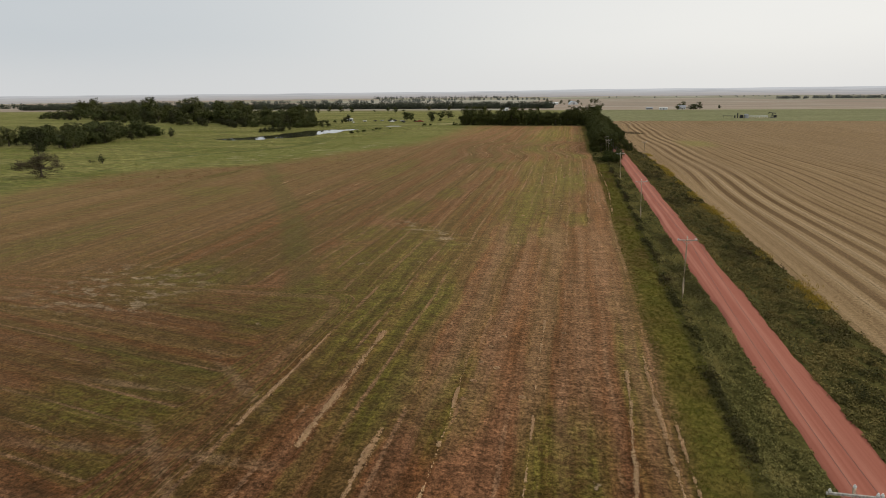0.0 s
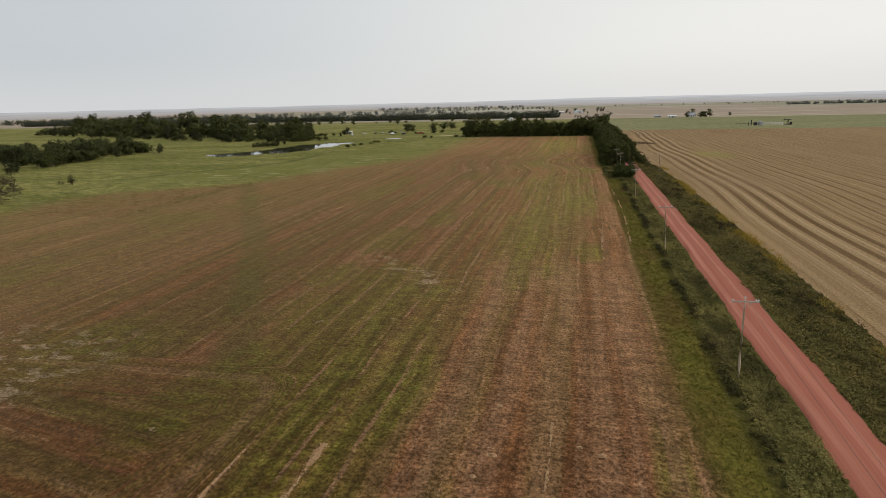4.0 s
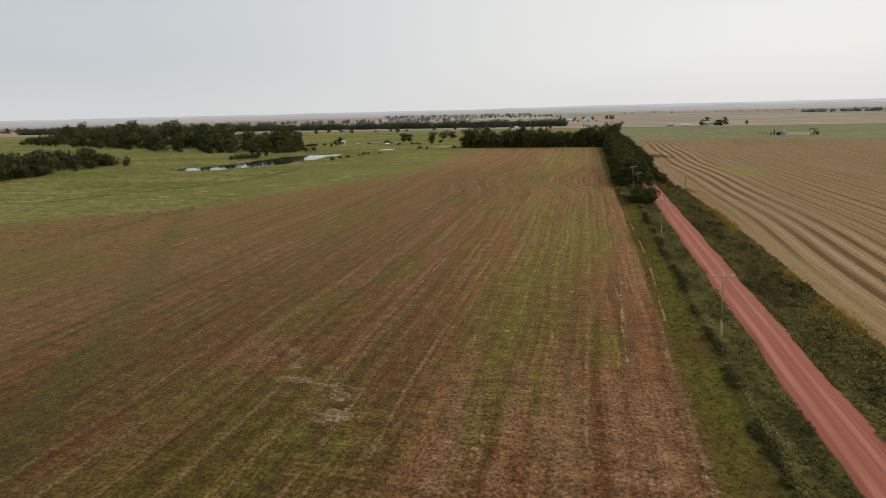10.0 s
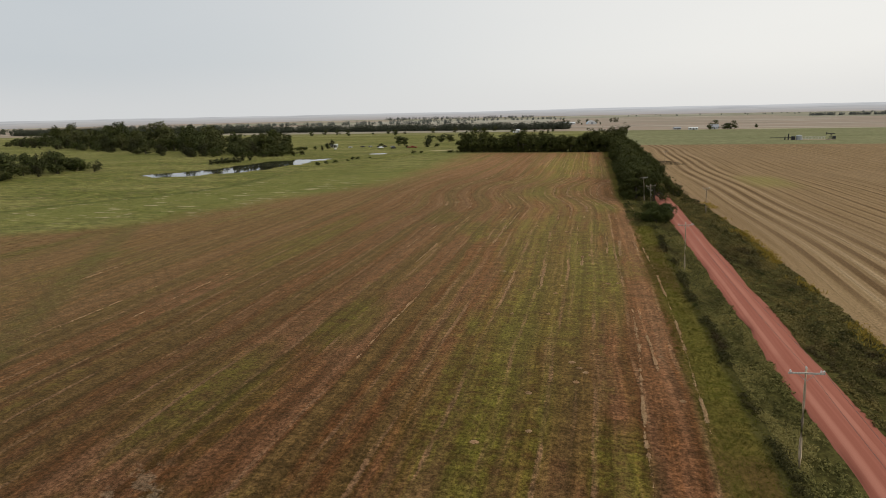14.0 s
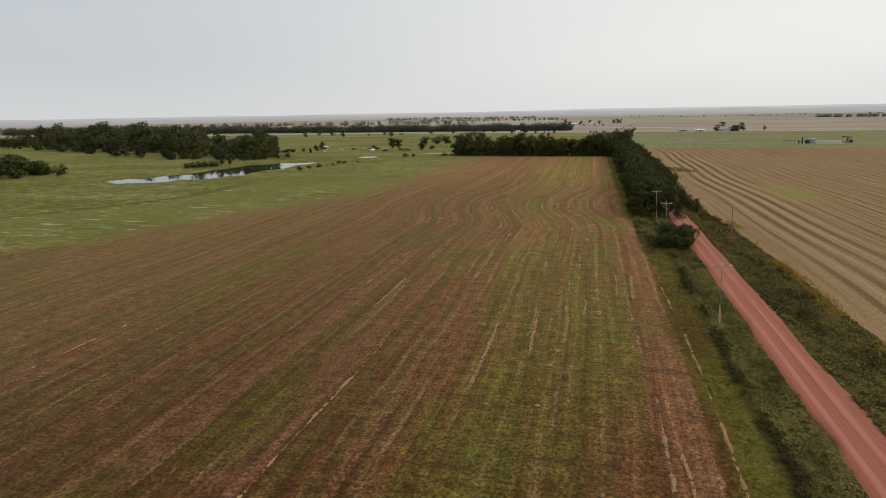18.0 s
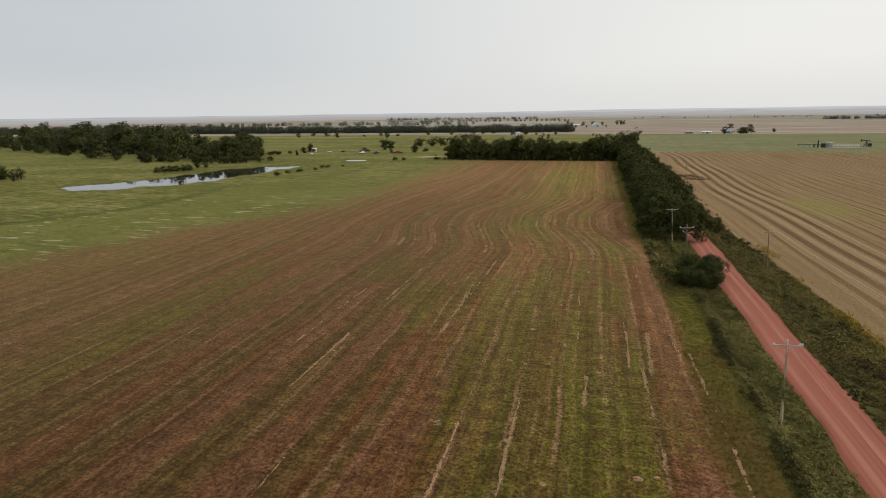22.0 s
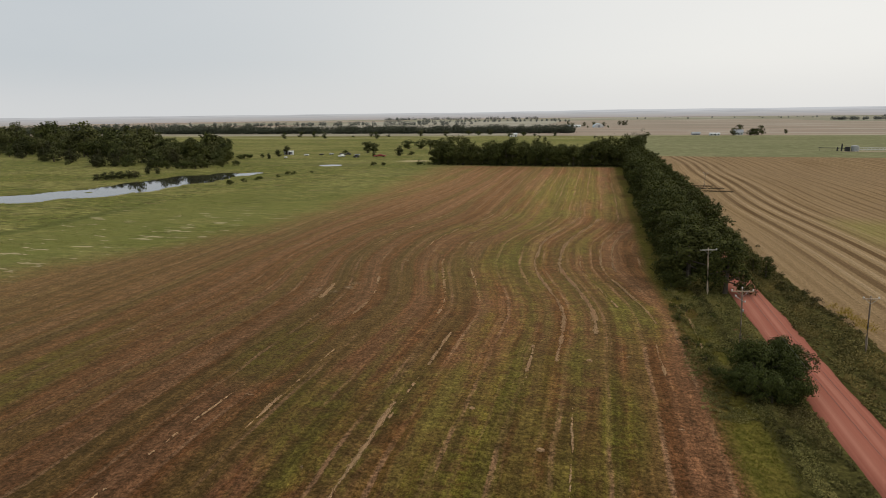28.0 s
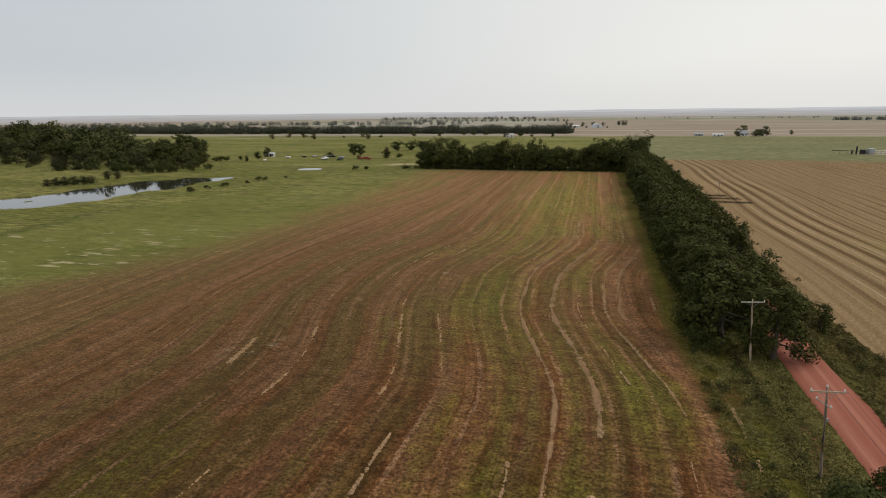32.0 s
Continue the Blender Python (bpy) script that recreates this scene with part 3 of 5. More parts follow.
def rod(bm, a, b, r0, r1, sides=8, caps=True):
    a, b = Vector(a), Vector(b)
    d = b - a
    m = Matrix.Translation((a + b) / 2) @ d.to_track_quat("Z", "Y").to_matrix().to_4x4()
    bmesh.ops.create_cone(bm, cap_ends=caps, segments=sides, radius1=r0, radius2=r1, depth=d.length, matrix=m)


def tube(bm, points, radii, sides=8):
    """One closed tapering tube through the points."""
    rings = []
    for i, (p, r) in enumerate(zip(points, radii)):
        d = Vector(points[min(i + 1, len(points) - 1)]) - Vector(points[max(i - 1, 0)])
        q = d.to_track_quat("Z", "Y")
        rings.append([bm.verts.new(Vector(p) + q @ Vector((r * math.cos(6.28318 * k / sides), r * math.sin(6.28318 * k / sides), 0))) for k in range(sides)])
    for a, b in zip(rings, rings[1:]):
        for k in range(sides):
            bm.faces.new((a[k], a[(k + 1) % sides], b[(k + 1) % sides], b[k]))
    bm.faces.new(rings[0][::-1])
    bm.faces.new(rings[-1])


def thing(name, label, category, x, y, z=0.0, turn=0.0, group=""):
    ob = new(name)
    ob.matrix_basis = pose(x, y, z, 0, 0, turn)
    ob.empty_display_size = 0.3
    return tagged(ob, label, category, group)


# ---------------------------------------------------------------- ground
POND_SPINE = ((-248, 338), (-233, 345), (-217, 365), (-214, 395), (-212, 414), (-206, 430), (-196, 441))
POND_WIDTH = (4.5, 13.0, 16.0, 15.5, 16.0, 10.0, 1.8)


def pond_gap(px, py):
    """Metres inside the pond's shore, negative outside."""
    best = np.full(np.shape(px), -1e9)
    for (a, b), (wa, wb) in zip(zip(POND_SPINE, POND_SPINE[1:]), zip(POND_WIDTH, POND_WIDTH[1:])):
        ax, ay, dx, dy = a[0], a[1], b[0] - a[0], b[1] - a[1]
        s = np.clip(((px - ax) * dx + (py - ay) * dy) / (dx * dx + dy * dy), 0, 1)
        best = np.maximum(best, wa + (wb - wa) * s - np.hypot(px - ax - dx * s, py - ay - dy * s))
    return best + 1.6 * np.sin(px * 0.31 + py * 0.17) + 1.1 * np.sin(py * 0.43 - px * 0.12)


def height(px, py):
    z = 0.10 * np.sin(px * 0.043 + 1.0) * np.sin(py * 0.031) * np.clip((np.abs(px) - 25) / 40, 0, 1)
    z = z - 1.3 * np.clip((pond_gap(px, py) + 2.0) / 5.0, 0, 1)
    z = z + 1.35 * np.clip(1.3 - 1.3 * np.hypot((px + 222) / 6.5, (py - 363) / 3.0), 0, 1)
    z = z - 0.8 * np.clip(1 - np.hypot((px + 177) / 11, (py - 491) / 9), 0, 1)
    z = z - 0.35 * np.clip(1 - np.abs(np.abs(px) - 5.2) / 2.0, 0, 1) * np.clip((560 - py) / 40, 0, 1)
    return z


def steps(*spans):
    """Grid lines: spans of (start, end, step)."""
    out = []
    for a, b, s in spans:
        out += list(np.arange(a, b, s))
    return np.array(out + [spans[-1][1]])


GX = steps((-4900, -1200, 370), (-1200, -400, 80), (-400, -256, 8), (-256, -160, 2.0), (-160, -20, 2.0), (-20, 20, 1.0), (20, 60, 2.5), (60, 260, 10), (260, 1200, 94), (1200, 4900, 370))
GY = steps((-4800, -600, 420), (-600, 0, 40), (0, 310, 2.5), (310, 450, 2.0), (450, 600, 3.0), (600, 1000, 10), (1000, 2000, 50), (2000, 5000, 250))


def sheet_mesh(xs, ys, lift):
    X, Y = np.meshgrid(xs, ys)
    Z = height(X, Y) + lift
    verts = np.stack([X.ravel(), Y.ravel(), Z.ravel()], 1)
    nx, ny = len(xs), len(ys)
    i = (np.arange(ny - 1)[:, None] * nx + np.arange(nx - 1)[None, :]).ravel()
    return verts, np.stack([i, i + 1, i + 1 + nx, i + nx], 1)


def pick(lines, lo, hi):
    return lines[(lines >= lo - 1e-6) & (lines <= hi + 1e-6)]


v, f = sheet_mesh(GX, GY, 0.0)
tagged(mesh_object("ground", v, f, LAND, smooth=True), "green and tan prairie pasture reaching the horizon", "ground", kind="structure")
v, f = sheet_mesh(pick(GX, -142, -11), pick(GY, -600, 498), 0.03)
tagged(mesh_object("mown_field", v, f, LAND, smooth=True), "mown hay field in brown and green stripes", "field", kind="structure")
v, f = sheet_mesh(np.concatenate([[12.3, 13.5], pick(GX, 15, 1200)]), pick(GY, -600, 579), 0.03)
v[:, 0] -= 4.0 * np.clip((v[:, 1] - 230) / 70, 0, 1) * (v[:, 0] < 12.4)
tagged(mesh_object("stubble_field", v, f, STUBBLE, smooth=True), "tan harvested stubble field with dark rows", "field", kind="structure")

# red gravel road with a cambered surface and soft shoulders
ys = np.concatenate([np.arange(-300, 0, 20.0), np.arange(0, 561, 2.5)])
profile = ((-2.7, -0.12), (-2.3, 0.05), (-1.9, 0.13), (-1.1, 0.18), (0, 0.21), (1.1, 0.18), (2.0, 0.13), (2.55, 0.05), (3.05, -0.12))
rng = np.random.default_rng(3)
rv, rf = [], []
for j, yy in enumerate(ys):
    for px, pz in profile:
        side = 0.22 * math.sin(yy * 0.21 + px) + rng.normal(0, 0.10) if abs(px) > 2.1 else 0.0
        rv.append((px + side, float(yy), pz))
k = len(profile)
for j in range(len(ys) - 1):
    for i in range(k - 1):
        a = j * k + i
        rf.append((a, a + 1, a + 1 + k, a + k))
tagged(mesh_object("road", rv, rf, ROAD, smooth=True), "straight unpaved road of red gravel with wheel tracks", "road", kind="structure")

# ponds
xs, yy = steps((-270, -165, 2.0)), steps((300, 460, 2.0))
v, f = sheet_mesh(xs, yy, 0.0)
keep = [tuple(q) for q in f if v[q][:, 2].min() < -0.1]
v[:, 2] = -0.20
tagged(mesh_object("pond_water", v, keep, WATER), "still farm pond reflecting trees and grey sky", "pond", kind="structure")
xs, yy = steps((-195, -160, 1.5)), steps((478, 505, 1.5))
v, f = sheet_mesh(xs, yy, 0.0)
keep = [tuple(q) for q in f if v[q][:, 2].min() < -0.2]
v[:, 2] = -0.30
tagged(mesh_object("pond_water", v, keep, WATER), "small shallow pond in the pasture", "pond", kind="structure")

# far hazy ridges
seg, rad = 240, 2950
hv, hf = [], []
for i in range(seg):
    a = 2 * math.pi * i / seg
    rise = ease(math.cos(a - 0.9), 0.55, 0.95)      # low hills to the north-east
    top = 29.6 + 7 * rise * (0.8 + 0.2 * math.sin(9 * a)) + 0.7 * math.sin(17 * a) + 0.5 * math.sin(41 * a)
    for zz in (-3, 8, 18, top):
        hv.append((rad * math.cos(a), 100 + rad * math.sin(a), zz))
for i in range(seg):
    b = ((i + 1) % seg) * 4
    for j in range(3):
        hf.append((i * 4 + j, b + j, b + j + 1, i * 4 + j + 1))
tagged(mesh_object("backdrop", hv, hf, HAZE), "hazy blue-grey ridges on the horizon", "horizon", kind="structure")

# ---------------------------------------------------------------- trees


def leaves(points, size, rng, out=None):
    """Leaf clumps: one bent blade of two triangles at each point, its face turned roughly outwards."""
    n = len(points)
    a = rng.normal(size=(n, 3))
    b = rng.normal(size=(n, 3))
    if out is not None:
        face = out + rng.normal(size=(n, 3)) * 0.42
        face /= np.linalg.norm(face, axis=1)[:, None]
        a -= face * (a * face).sum(1)[:, None]
        b = np.cross(face, a)
    a /= np.linalg.norm(a, axis=1)[:, None]
    b -= a * (a * b).sum(1)[:, None]
    b /= np.linalg.norm(b, axis=1)[:, None]
    s = size * rng.uniform(0.6, 1.3, n)[:, None]
    c = np.cross(a, b)
    v = np.stack([points - a * s, points + b * s * 0.75 + c * s * 0.2, points + a * s, points - b * s * 0.75 + c * s * 0.2], 1).reshape(-1, 3)
    i = np.arange(n)[:, None] * 4
    return v, np.concatenate([i + [0, 1, 3], i + [1, 2, 3]])


def crown_points(lobes, count, rng, inner=0.55):
    """Points through the outer shells of lobes (x, y, z, rx, rz)."""
    w_ = np.array([l[3] ** 2 for l in lobes])
    who = rng.choice(len(lobes), count, p=w_ / w_.sum())
    L = np.array(lobes)[who]
    d = rng.normal(size=(count, 3))
    d /= np.linalg.norm(d, axis=1)[:, None]
    r = rng.uniform(inner ** 3, 1.0, count) ** (1 / 3) * (1 + 0.16 * rng.normal(size=count))
    return L[:, :3] + d * r[:, None] * np.stack([L[:, 3], L[:, 3], L[:, 4]], 1), d


def build_tree(kind, seed, count):
    """A tree or bush 10 m high: trunk with limbs, and a crown of leaf clumps."""
    rng = np.random.default_rng(seed)
    lobes = []
    if kind == "cedar":
        base_r = rng.uniform(3.4, 4.2)
        for i in range(22):
            s = i / 22
            rr = base_r * (1 - s ** 2.0) ** 0.6 * (0.72 + 0.28 * min(1.0, 3 * s))
            a = rng.uniform(0, 6.283)
            lobes.append((0.45 * rr * math.cos(a), 0.45 * rr * math.sin(a), 0.9 + 8.0 * s, rr * rng.uniform(0.5, 0.8) + 0.3, 0.9 + 0.5 * rng.uniform()))
        size, name, mat = 0.30, "cedar_tree", LEAF_CEDAR
        trunk_top, spread = 8.5, 0.0
    elif kind == "elm":
        for i in range(20):
            s = (i + rng.uniform(0, 1)) / 20
            a = rng.uniform(0, 6.283)
            rr = rng.uniform(0.4, 3.2) * (1 - 0.45 * s)
            lobes.append((rr * math.cos(a), rr * math.sin(a), 1.1 + 7.4 * s, rng.uniform(1.2, 2.1) * (1 - 0.25 * s), rng.uniform(1.1, 1.8)))
        size, name, mat = 0.30, "windbreak_tree", LEAF_ELM
        trunk_top, spread = 6.5, 1.8
    elif kind == "cotton":
        for i in range(20):
            s = (i + rng.uniform(0, 1)) / 20
            a = rng.uniform(0, 6.283)
            rr = rng.uniform(0.5, 3.6) * (1 - 0.4 * abs(s - 0.4))
            lobes.append((rr * math.cos(a), rr * math.sin(a), 1.2 + 7.4 * s, rng.uniform(1.2, 2.1), rng.uniform(1.0, 1.6)))
        size, name, mat = 0.34, "cottonwood_tree", LEAF_COTTON
        trunk_top, spread = 6.5, 2.2
    elif kind == "bush":
        for i in range(13):
            a, rr = rng.uniform(0, 6.283), rng.uniform(0.5, 4.6)
            lobes.append((rr * math.cos(a), rr * math.sin(a), rng.uniform(1.6, 7.6) * (1 - rr / 11), rng.uniform(1.5, 2.6), rng.uniform(1.4, 2.4)))
        size, name, mat = 0.32, "bush", LEAF_BUSH
        trunk_top, spread = 4.0, 2.0
    else:  # a thin, wide, dry crown on a forked stem
        for i in range(26):
            a, rr = rng.uniform(0, 6.283), rng.uniform(0.4, 4.8)
            lobes.append((rr * math.cos(a), rr * math.sin(a), 5.2 - 0.09 * rr * rr + rng.uniform(-2.6, 2.4), rng.uniform(1.3, 2.1), rng.uniform(1.1, 1.7)))
        size, name, mat = 0.30, "dry_tree", LEAF_DRY
        trunk_top, spread = 6.0, 3.4
    twigs = []
    for l in lobes:
        for _ in range(6):
            d = rng.normal(size=3)
            d[2] = d[2] * 0.8 + 0.25
            d /= np.linalg.norm(d)
            r = l[3] * rng.uniform(0.34, 0.58)
            twigs.append((l[0] + d[0] * l[3] * 0.72, l[1] + d[1] * l[3] * 0.72, l[2] + d[2] * l[4] * 0.72, r, r * rng.uniform(0.7, 1.0)))
    pts, facing = crown_points(twigs + [(*l[:3], l[3] * 0.75, l[4] * 0.75) for l in lobes[::2]], count, rng, 0.35)
    size *= 0.54 * min(1.8, max(1.0, (3600 / count) ** 0.5))
    pts[:, 2] = np.maximum(pts[:, 2], 0.15)
    root = new(name)
    bm = bmesh.new()
    lean = rng.normal(0, 0.15, 2)
    tube(bm, [(lean[0] * i * 0.6, lean[1] * i * 0.6, -0.3 + (trunk_top * 0.9 + 0.3) * i / 3) for i in range(4)], [0.38, 0.28, 0.20, 0.10], 7)
    if spread:
        for l in lobes[:8]:
            foot = Vector((lean[0], lean[1], trunk_top * rng.uniform(0.25, 0.6)))
            rod(bm, foot, (l[0], l[1], l[2]), 0.13, 0.04, 5, caps=False)
    part("trunk", bm, BARK, root)
    from_core = pts - np.array((0.0, 0.0, 4.2))
    from_core /= np.linalg.norm(from_core, axis=1)[:, None] + 1e-6
    v, f = leaves(pts, size, rng, facing * 0.8 + from_core * 0.8 + np.array((0.0, 0.0, 0.25)))
    mesh_object("crown", v, f, mat, root)
    return root


PROTO = {}
SEEDS = random.Random(11)


def plant(kind, x, y, h, wide=1.0, label="", category="tree", group="", count=900, kinds=4):
    """A tree of that height; alike trees share their meshes."""
    key = (kind, count, SEEDS.randrange(kinds))
    m = Matrix.LocRotScale((x, y, float(height(x, y))), Euler((0, 0, SEEDS.uniform(0, 6.28))), (wide * h / 10, wide * h / 10, h / 10))
    if key in PROTO:
        ob = copy_thing(PROTO[key], m @ Matrix.Diagonal((*[1 / s for s in PROTO[key].scale], 1)))
    else:
        ob = PROTO[key] = build_tree(kind, hash((len(PROTO), count)) % 9999, count)
        ob.matrix_basis = m
    return tagged(ob, label, category, group)

rnd = random.Random(5)
# windbreak along the road, from its ragged near end to the tall tree at its far end
yy = 281.0
while yy < 512:
    s = (yy - 281) / 231
    for x0 in (-8.6 + 2.6 * s, -4.4 + 2.0 * s):
        plant("elm", x0 + rnd.uniform(-1.6, 1.4), yy + rnd.uniform(-2.5, 2.5), rnd.choice((7.6, 8.6, 9.4, 10.0, 10.6, 11.2)) * rnd.uniform(0.94, 1.06) + 2.6 * s, rnd.uniform(1.0, 1.35),
              "dense dark green broadleaf tree in the roadside windbreak", "tree", "roadside windbreak", 5000 if yy < 335 else 2200, 5)
    if yy > 290:
        plant("elm", 4.6 + rnd.uniform(-0.5, 1.2), yy + rnd.uniform(-2, 2), rnd.uniform(3.4, 4.6) + (2.6 if yy > 330 else 0.0) + 2.0 * s, rnd.uniform(0.9, 1.25),
              "small dark broadleaf tree on the road's far side", "tree", "roadside windbreak", 1500, 4)
    if rnd.random() < 0.92:
        plant("bush", -10.8 + 2.6 * s + rnd.uniform(-0.8, 0.8), yy + rnd.uniform(-2, 2), rnd.uniform(2.2, 4.4), 1.25,
              "low dark shrub at the foot of the windbreak", "bush", "windbreak shrubs", 2200, 4)
    yy += rnd.uniform(4.8, 6.6)
for x0, y0, h in ((-3, 504, 17), (-6.5, 511, 19), (-1.0, 512, 19.5), (-5, 518, 18)):
    plant("elm", x0, y0, h, 1.0, "tallest dark broadleaf tree at the windbreak's corner", "tree", "roadside windbreak", 2800, 5)
# windbreak across the far end of the field
xx = -117.0
while xx < -9:
    for k, y0 in enumerate((502, 508, 514)):
        plant("elm", xx + 2.4 * (k % 2) + rnd.uniform(-1.2, 1.2), y0 + rnd.uniform(-1.5, 1.5), rnd.choice((9.5, 11.0, 12.0, 13.0, 14.5, 17.0)) * rnd.uniform(0.95, 1.05), rnd.uniform(1.0, 1.3),
              "tall dark tree in the windbreak across the field's end", "tree", "field end windbreak", 1900, 5)
    plant("bush", xx + rnd.uniform(-2, 2), 499.5 + rnd.uniform(-0.8, 0.8), rnd.uniform(2.6, 5.0), 1.2, "low dark scrub along the foot of the far windbreak", "bush", "field end scrub", 500, 4)
    xx += rnd.uniform(4.0, 5.6)
plant("bush", -122.5, 496, 4.2, 1.3, "low green bush beside the windbreak", "bush")
# the thick bush at the road's edge
for x0, y0, h, wd in ((-6.8, 245.5, 6.4, 1.0), (-3.7, 246.8, 6.2, 0.95), (-6.2, 240.8, 5.4, 1.0), (-8.8, 243.0, 3.8, 1.1), (-3.8, 241.8, 5.0, 0.9), (-3.2, 249.5, 5.2, 0.9)):
    plant("bush", x0, y0, h, wd, "broad dark green bush overhanging the gravel road", "bush", "road bush", 8000)

# shrubs on the verge between the bush and the windbreak
for i in range(34):
    plant("bush", rnd.uniform(-13.0, -4.2), rnd.uniform(247, 287), rnd.uniform(0.7, 1.9), 1.15, "low green shrub on the roadside verge", "bush", "verge shrubs", 420, 4)
for i in range(14):
    plant("bush", -7.6 + rnd.uniform(-0.6, 0.6), rnd.uniform(20, 240), rnd.uniform(0.5, 1.0), 1.1, "low dark shrub on the overgrown fence line", "bush", "fence shrubs", 420, 4)
for i in range(30):
    plant("bush", rnd.uniform(6.0, 10.5), rnd.uniform(20, 300), rnd.uniform(0.7, 1.6), 1.2, "low dark shrub among the roadside weeds", "bush", "roadside shrubs", 420, 4)

# grove of cedars and small oaks west of the pasture
for i in range(92):
    s = rnd.random()
    x0, y0 = -294 - 20 * s - rnd.uniform(0, 1) ** 1.3 * 60, 262 + 98 * s + rnd.uniform(-8, 8)
    plant(rnd.choice(("cedar", "cotton", "cotton", "bush")), x0, y0, rnd.uniform(6.5, 13.5), rnd.uniform(1.0, 1.35),
          "dark cedar and scrub oak crowded in a grove", "tree", "western grove", 1200)
plant("cedar", -284, 236, 8.0, 1.15, "rounded dark cedar standing before the grove", "tree", "", 700)
plant("cedar", -292, 246, 8.5, 1.0, "rounded dark cedar standing before the grove", "tree", "", 700)
plant("cedar", -303, 361, 7.0, 1.1, "rounded dark cedar at the grove's end", "tree", "", 700)
plant("cedar", -298, 353, 5.5, 1.2, "rounded dark cedar at the grove's end", "tree", "", 700)
plant("dry", -210, 169, 10.5, 1.35, "lone brownish tree with a low wide crown", "tree", "", 4200, 1)
plant("cedar", -221, 209, 4.8, 0.95, "small dark cedar alone in the pasture", "tree", "", 700)
plant("bush", -226, 208, 2.4, 1.2, "low dark shrub in the pasture", "bush", "", 500)

# big grove behind the pond: cottonwoods behind, cedars in front
for i in range(300):
    x0 = -244 - 480 * rnd.random() ** 1.25
    front = 450 + 0.42 * max(0.0, -x0 - 315)
    depth = rnd.random() ** 1.2
    y0 = front + 5 + depth * (25 + 85 * min(1.0, (-x0 - 240) / 60))
    near = depth < 0.22
    if x0 < -330 and math.sin(x0 * 0.045) + math.sin(y0 * 0.06 + x0 * 0.013) + rnd.gauss(0, 0.4) < -1.05:
        continue
    tall = 8.0 + 11.5 * min(1.0, depth * 2.4) * min(1.0, max(0.0, -x0 - 250) / 38)
    tall *= 0.86 + 0.26 * math.sin(x0 * 0.13) + 0.16 * math.sin(y0 * 0.31 + 1)
    plant(rnd.choice(("cedar", "bush", "cotton", "cedar")) if near else rnd.choice(("cotton", "cotton", "elm")), x0, y0, tall * rnd.uniform(0.66, 1.15), rnd.uniform(0.95, 1.3) * (1.15 if near else 1.0),
          "dark cedar at the edge of the pond grove" if near else "olive green cottonwood in the grove behind the pond", "tree", "pond grove", 1300, 5)
for x0, y0, h, wd in ((-235, 468, 6, 1.1), (-241, 462, 6.5, 1.2), (-246, 458, 7, 1.2), (-252, 455, 6.5, 1.2), (-233, 478, 4.5, 1.1), (-260, 452, 7.5, 1.1)):
    plant("bush", x0, y0, h, wd, "dark cedar thicket at the grove's end", "bush", "grove thicket", 1500)
for i in range(6):
    plant("cedar", -254 + 2.3 * i, 399 + 2.2 * i + rnd.uniform(-0.6, 0.6), rnd.uniform(3.4, 4.6), 1.7, "small dark cedar in a row by the pond", "tree", "pond cedars", 1300)
plant("cedar", -250, 427, 4.8, 1.3, "small dark cedar by the pond", "tree", "pond cedars", 1300)
plant("cedar", -246, 428, 4.2, 1.3, "small dark cedar by the pond", "tree", "pond cedars", 1300)
for x0, y0, h in ((-179, 395, 3.0), (-180.5, 397, 2.6), (-178, 404, 2.6), (-176, 412, 2.4), (-177, 416, 2.4), (-173, 425, 2.0), (-174, 435, 3.0), (-171, 437, 2.6), (-166, 446, 1.6)):
    plant("bush", x0, y0, h, 1.15, "small dark willow bush on the pond bank", "bush", "bank bushes", 1000)
# scattered trees of the old farmyard
for x0, y0, h, wd, kd in ((-262, 530, 4.6, 1.3, "bush"), (-259, 531, 4.6, 1.3, "bush"), (-265, 529, 4.2, 1.3, "bush"), (-253, 538, 4.0, 1.0, "bush"),
                          (-239, 488, 3.4, 1.1, "bush"), (-241, 527, 4.6, 1.0, "cedar"), (-246, 548, 6.2, 1.2, "cedar"), (-250, 566, 8.0, 1.2, "cedar"),
                          (-194, 589, 9.5, 1.4, "cotton"), (-189, 590, 8.5, 1.4, "cotton"), (-207, 577, 4.2, 1.2, "bush"), (-178, 640, 8.5, 1.7, "cotton"),
                          (-168, 645, 8.5, 1.7, "cotton"), (-160, 645, 9.0, 1.7, "cotton"), (-160, 566, 8.2, 1.2, "cedar"), (-153, 572, 5.0, 1.1, "bush"),
                          (-148, 486, 3.8, 1.0, "bush"), (-143, 489, 3.0, 1.0, "bush"), (-176, 556, 3.6, 1.1, "bush"), (-133, 578, 5.5, 1.2, "bush"), (-118, 585, 6.0, 1.0, "cotton")):
    plant(kd, x0, y0, h, wd, "dark %s standing in the old farmyard" % {"bush": "bush", "cedar": "cedar", "cotton": "cottonwood"}[kd], "bush" if kd == "bush" else "tree", "farmyard trees", 1600)
for i in range(26):
    x0 = -405 + 13.0 * i + rnd.uniform(-9, 9)
    if rnd.random() < 0.6:
        plant(rnd.choice(("bush", "cotton")), x0, 850 + rnd.uniform(-30, 30) + (60 if i > 12 else 0), rnd.uniform(4, 10), 1.2, "grey-green tree in the far pasture", "tree", "far pasture trees", 900)
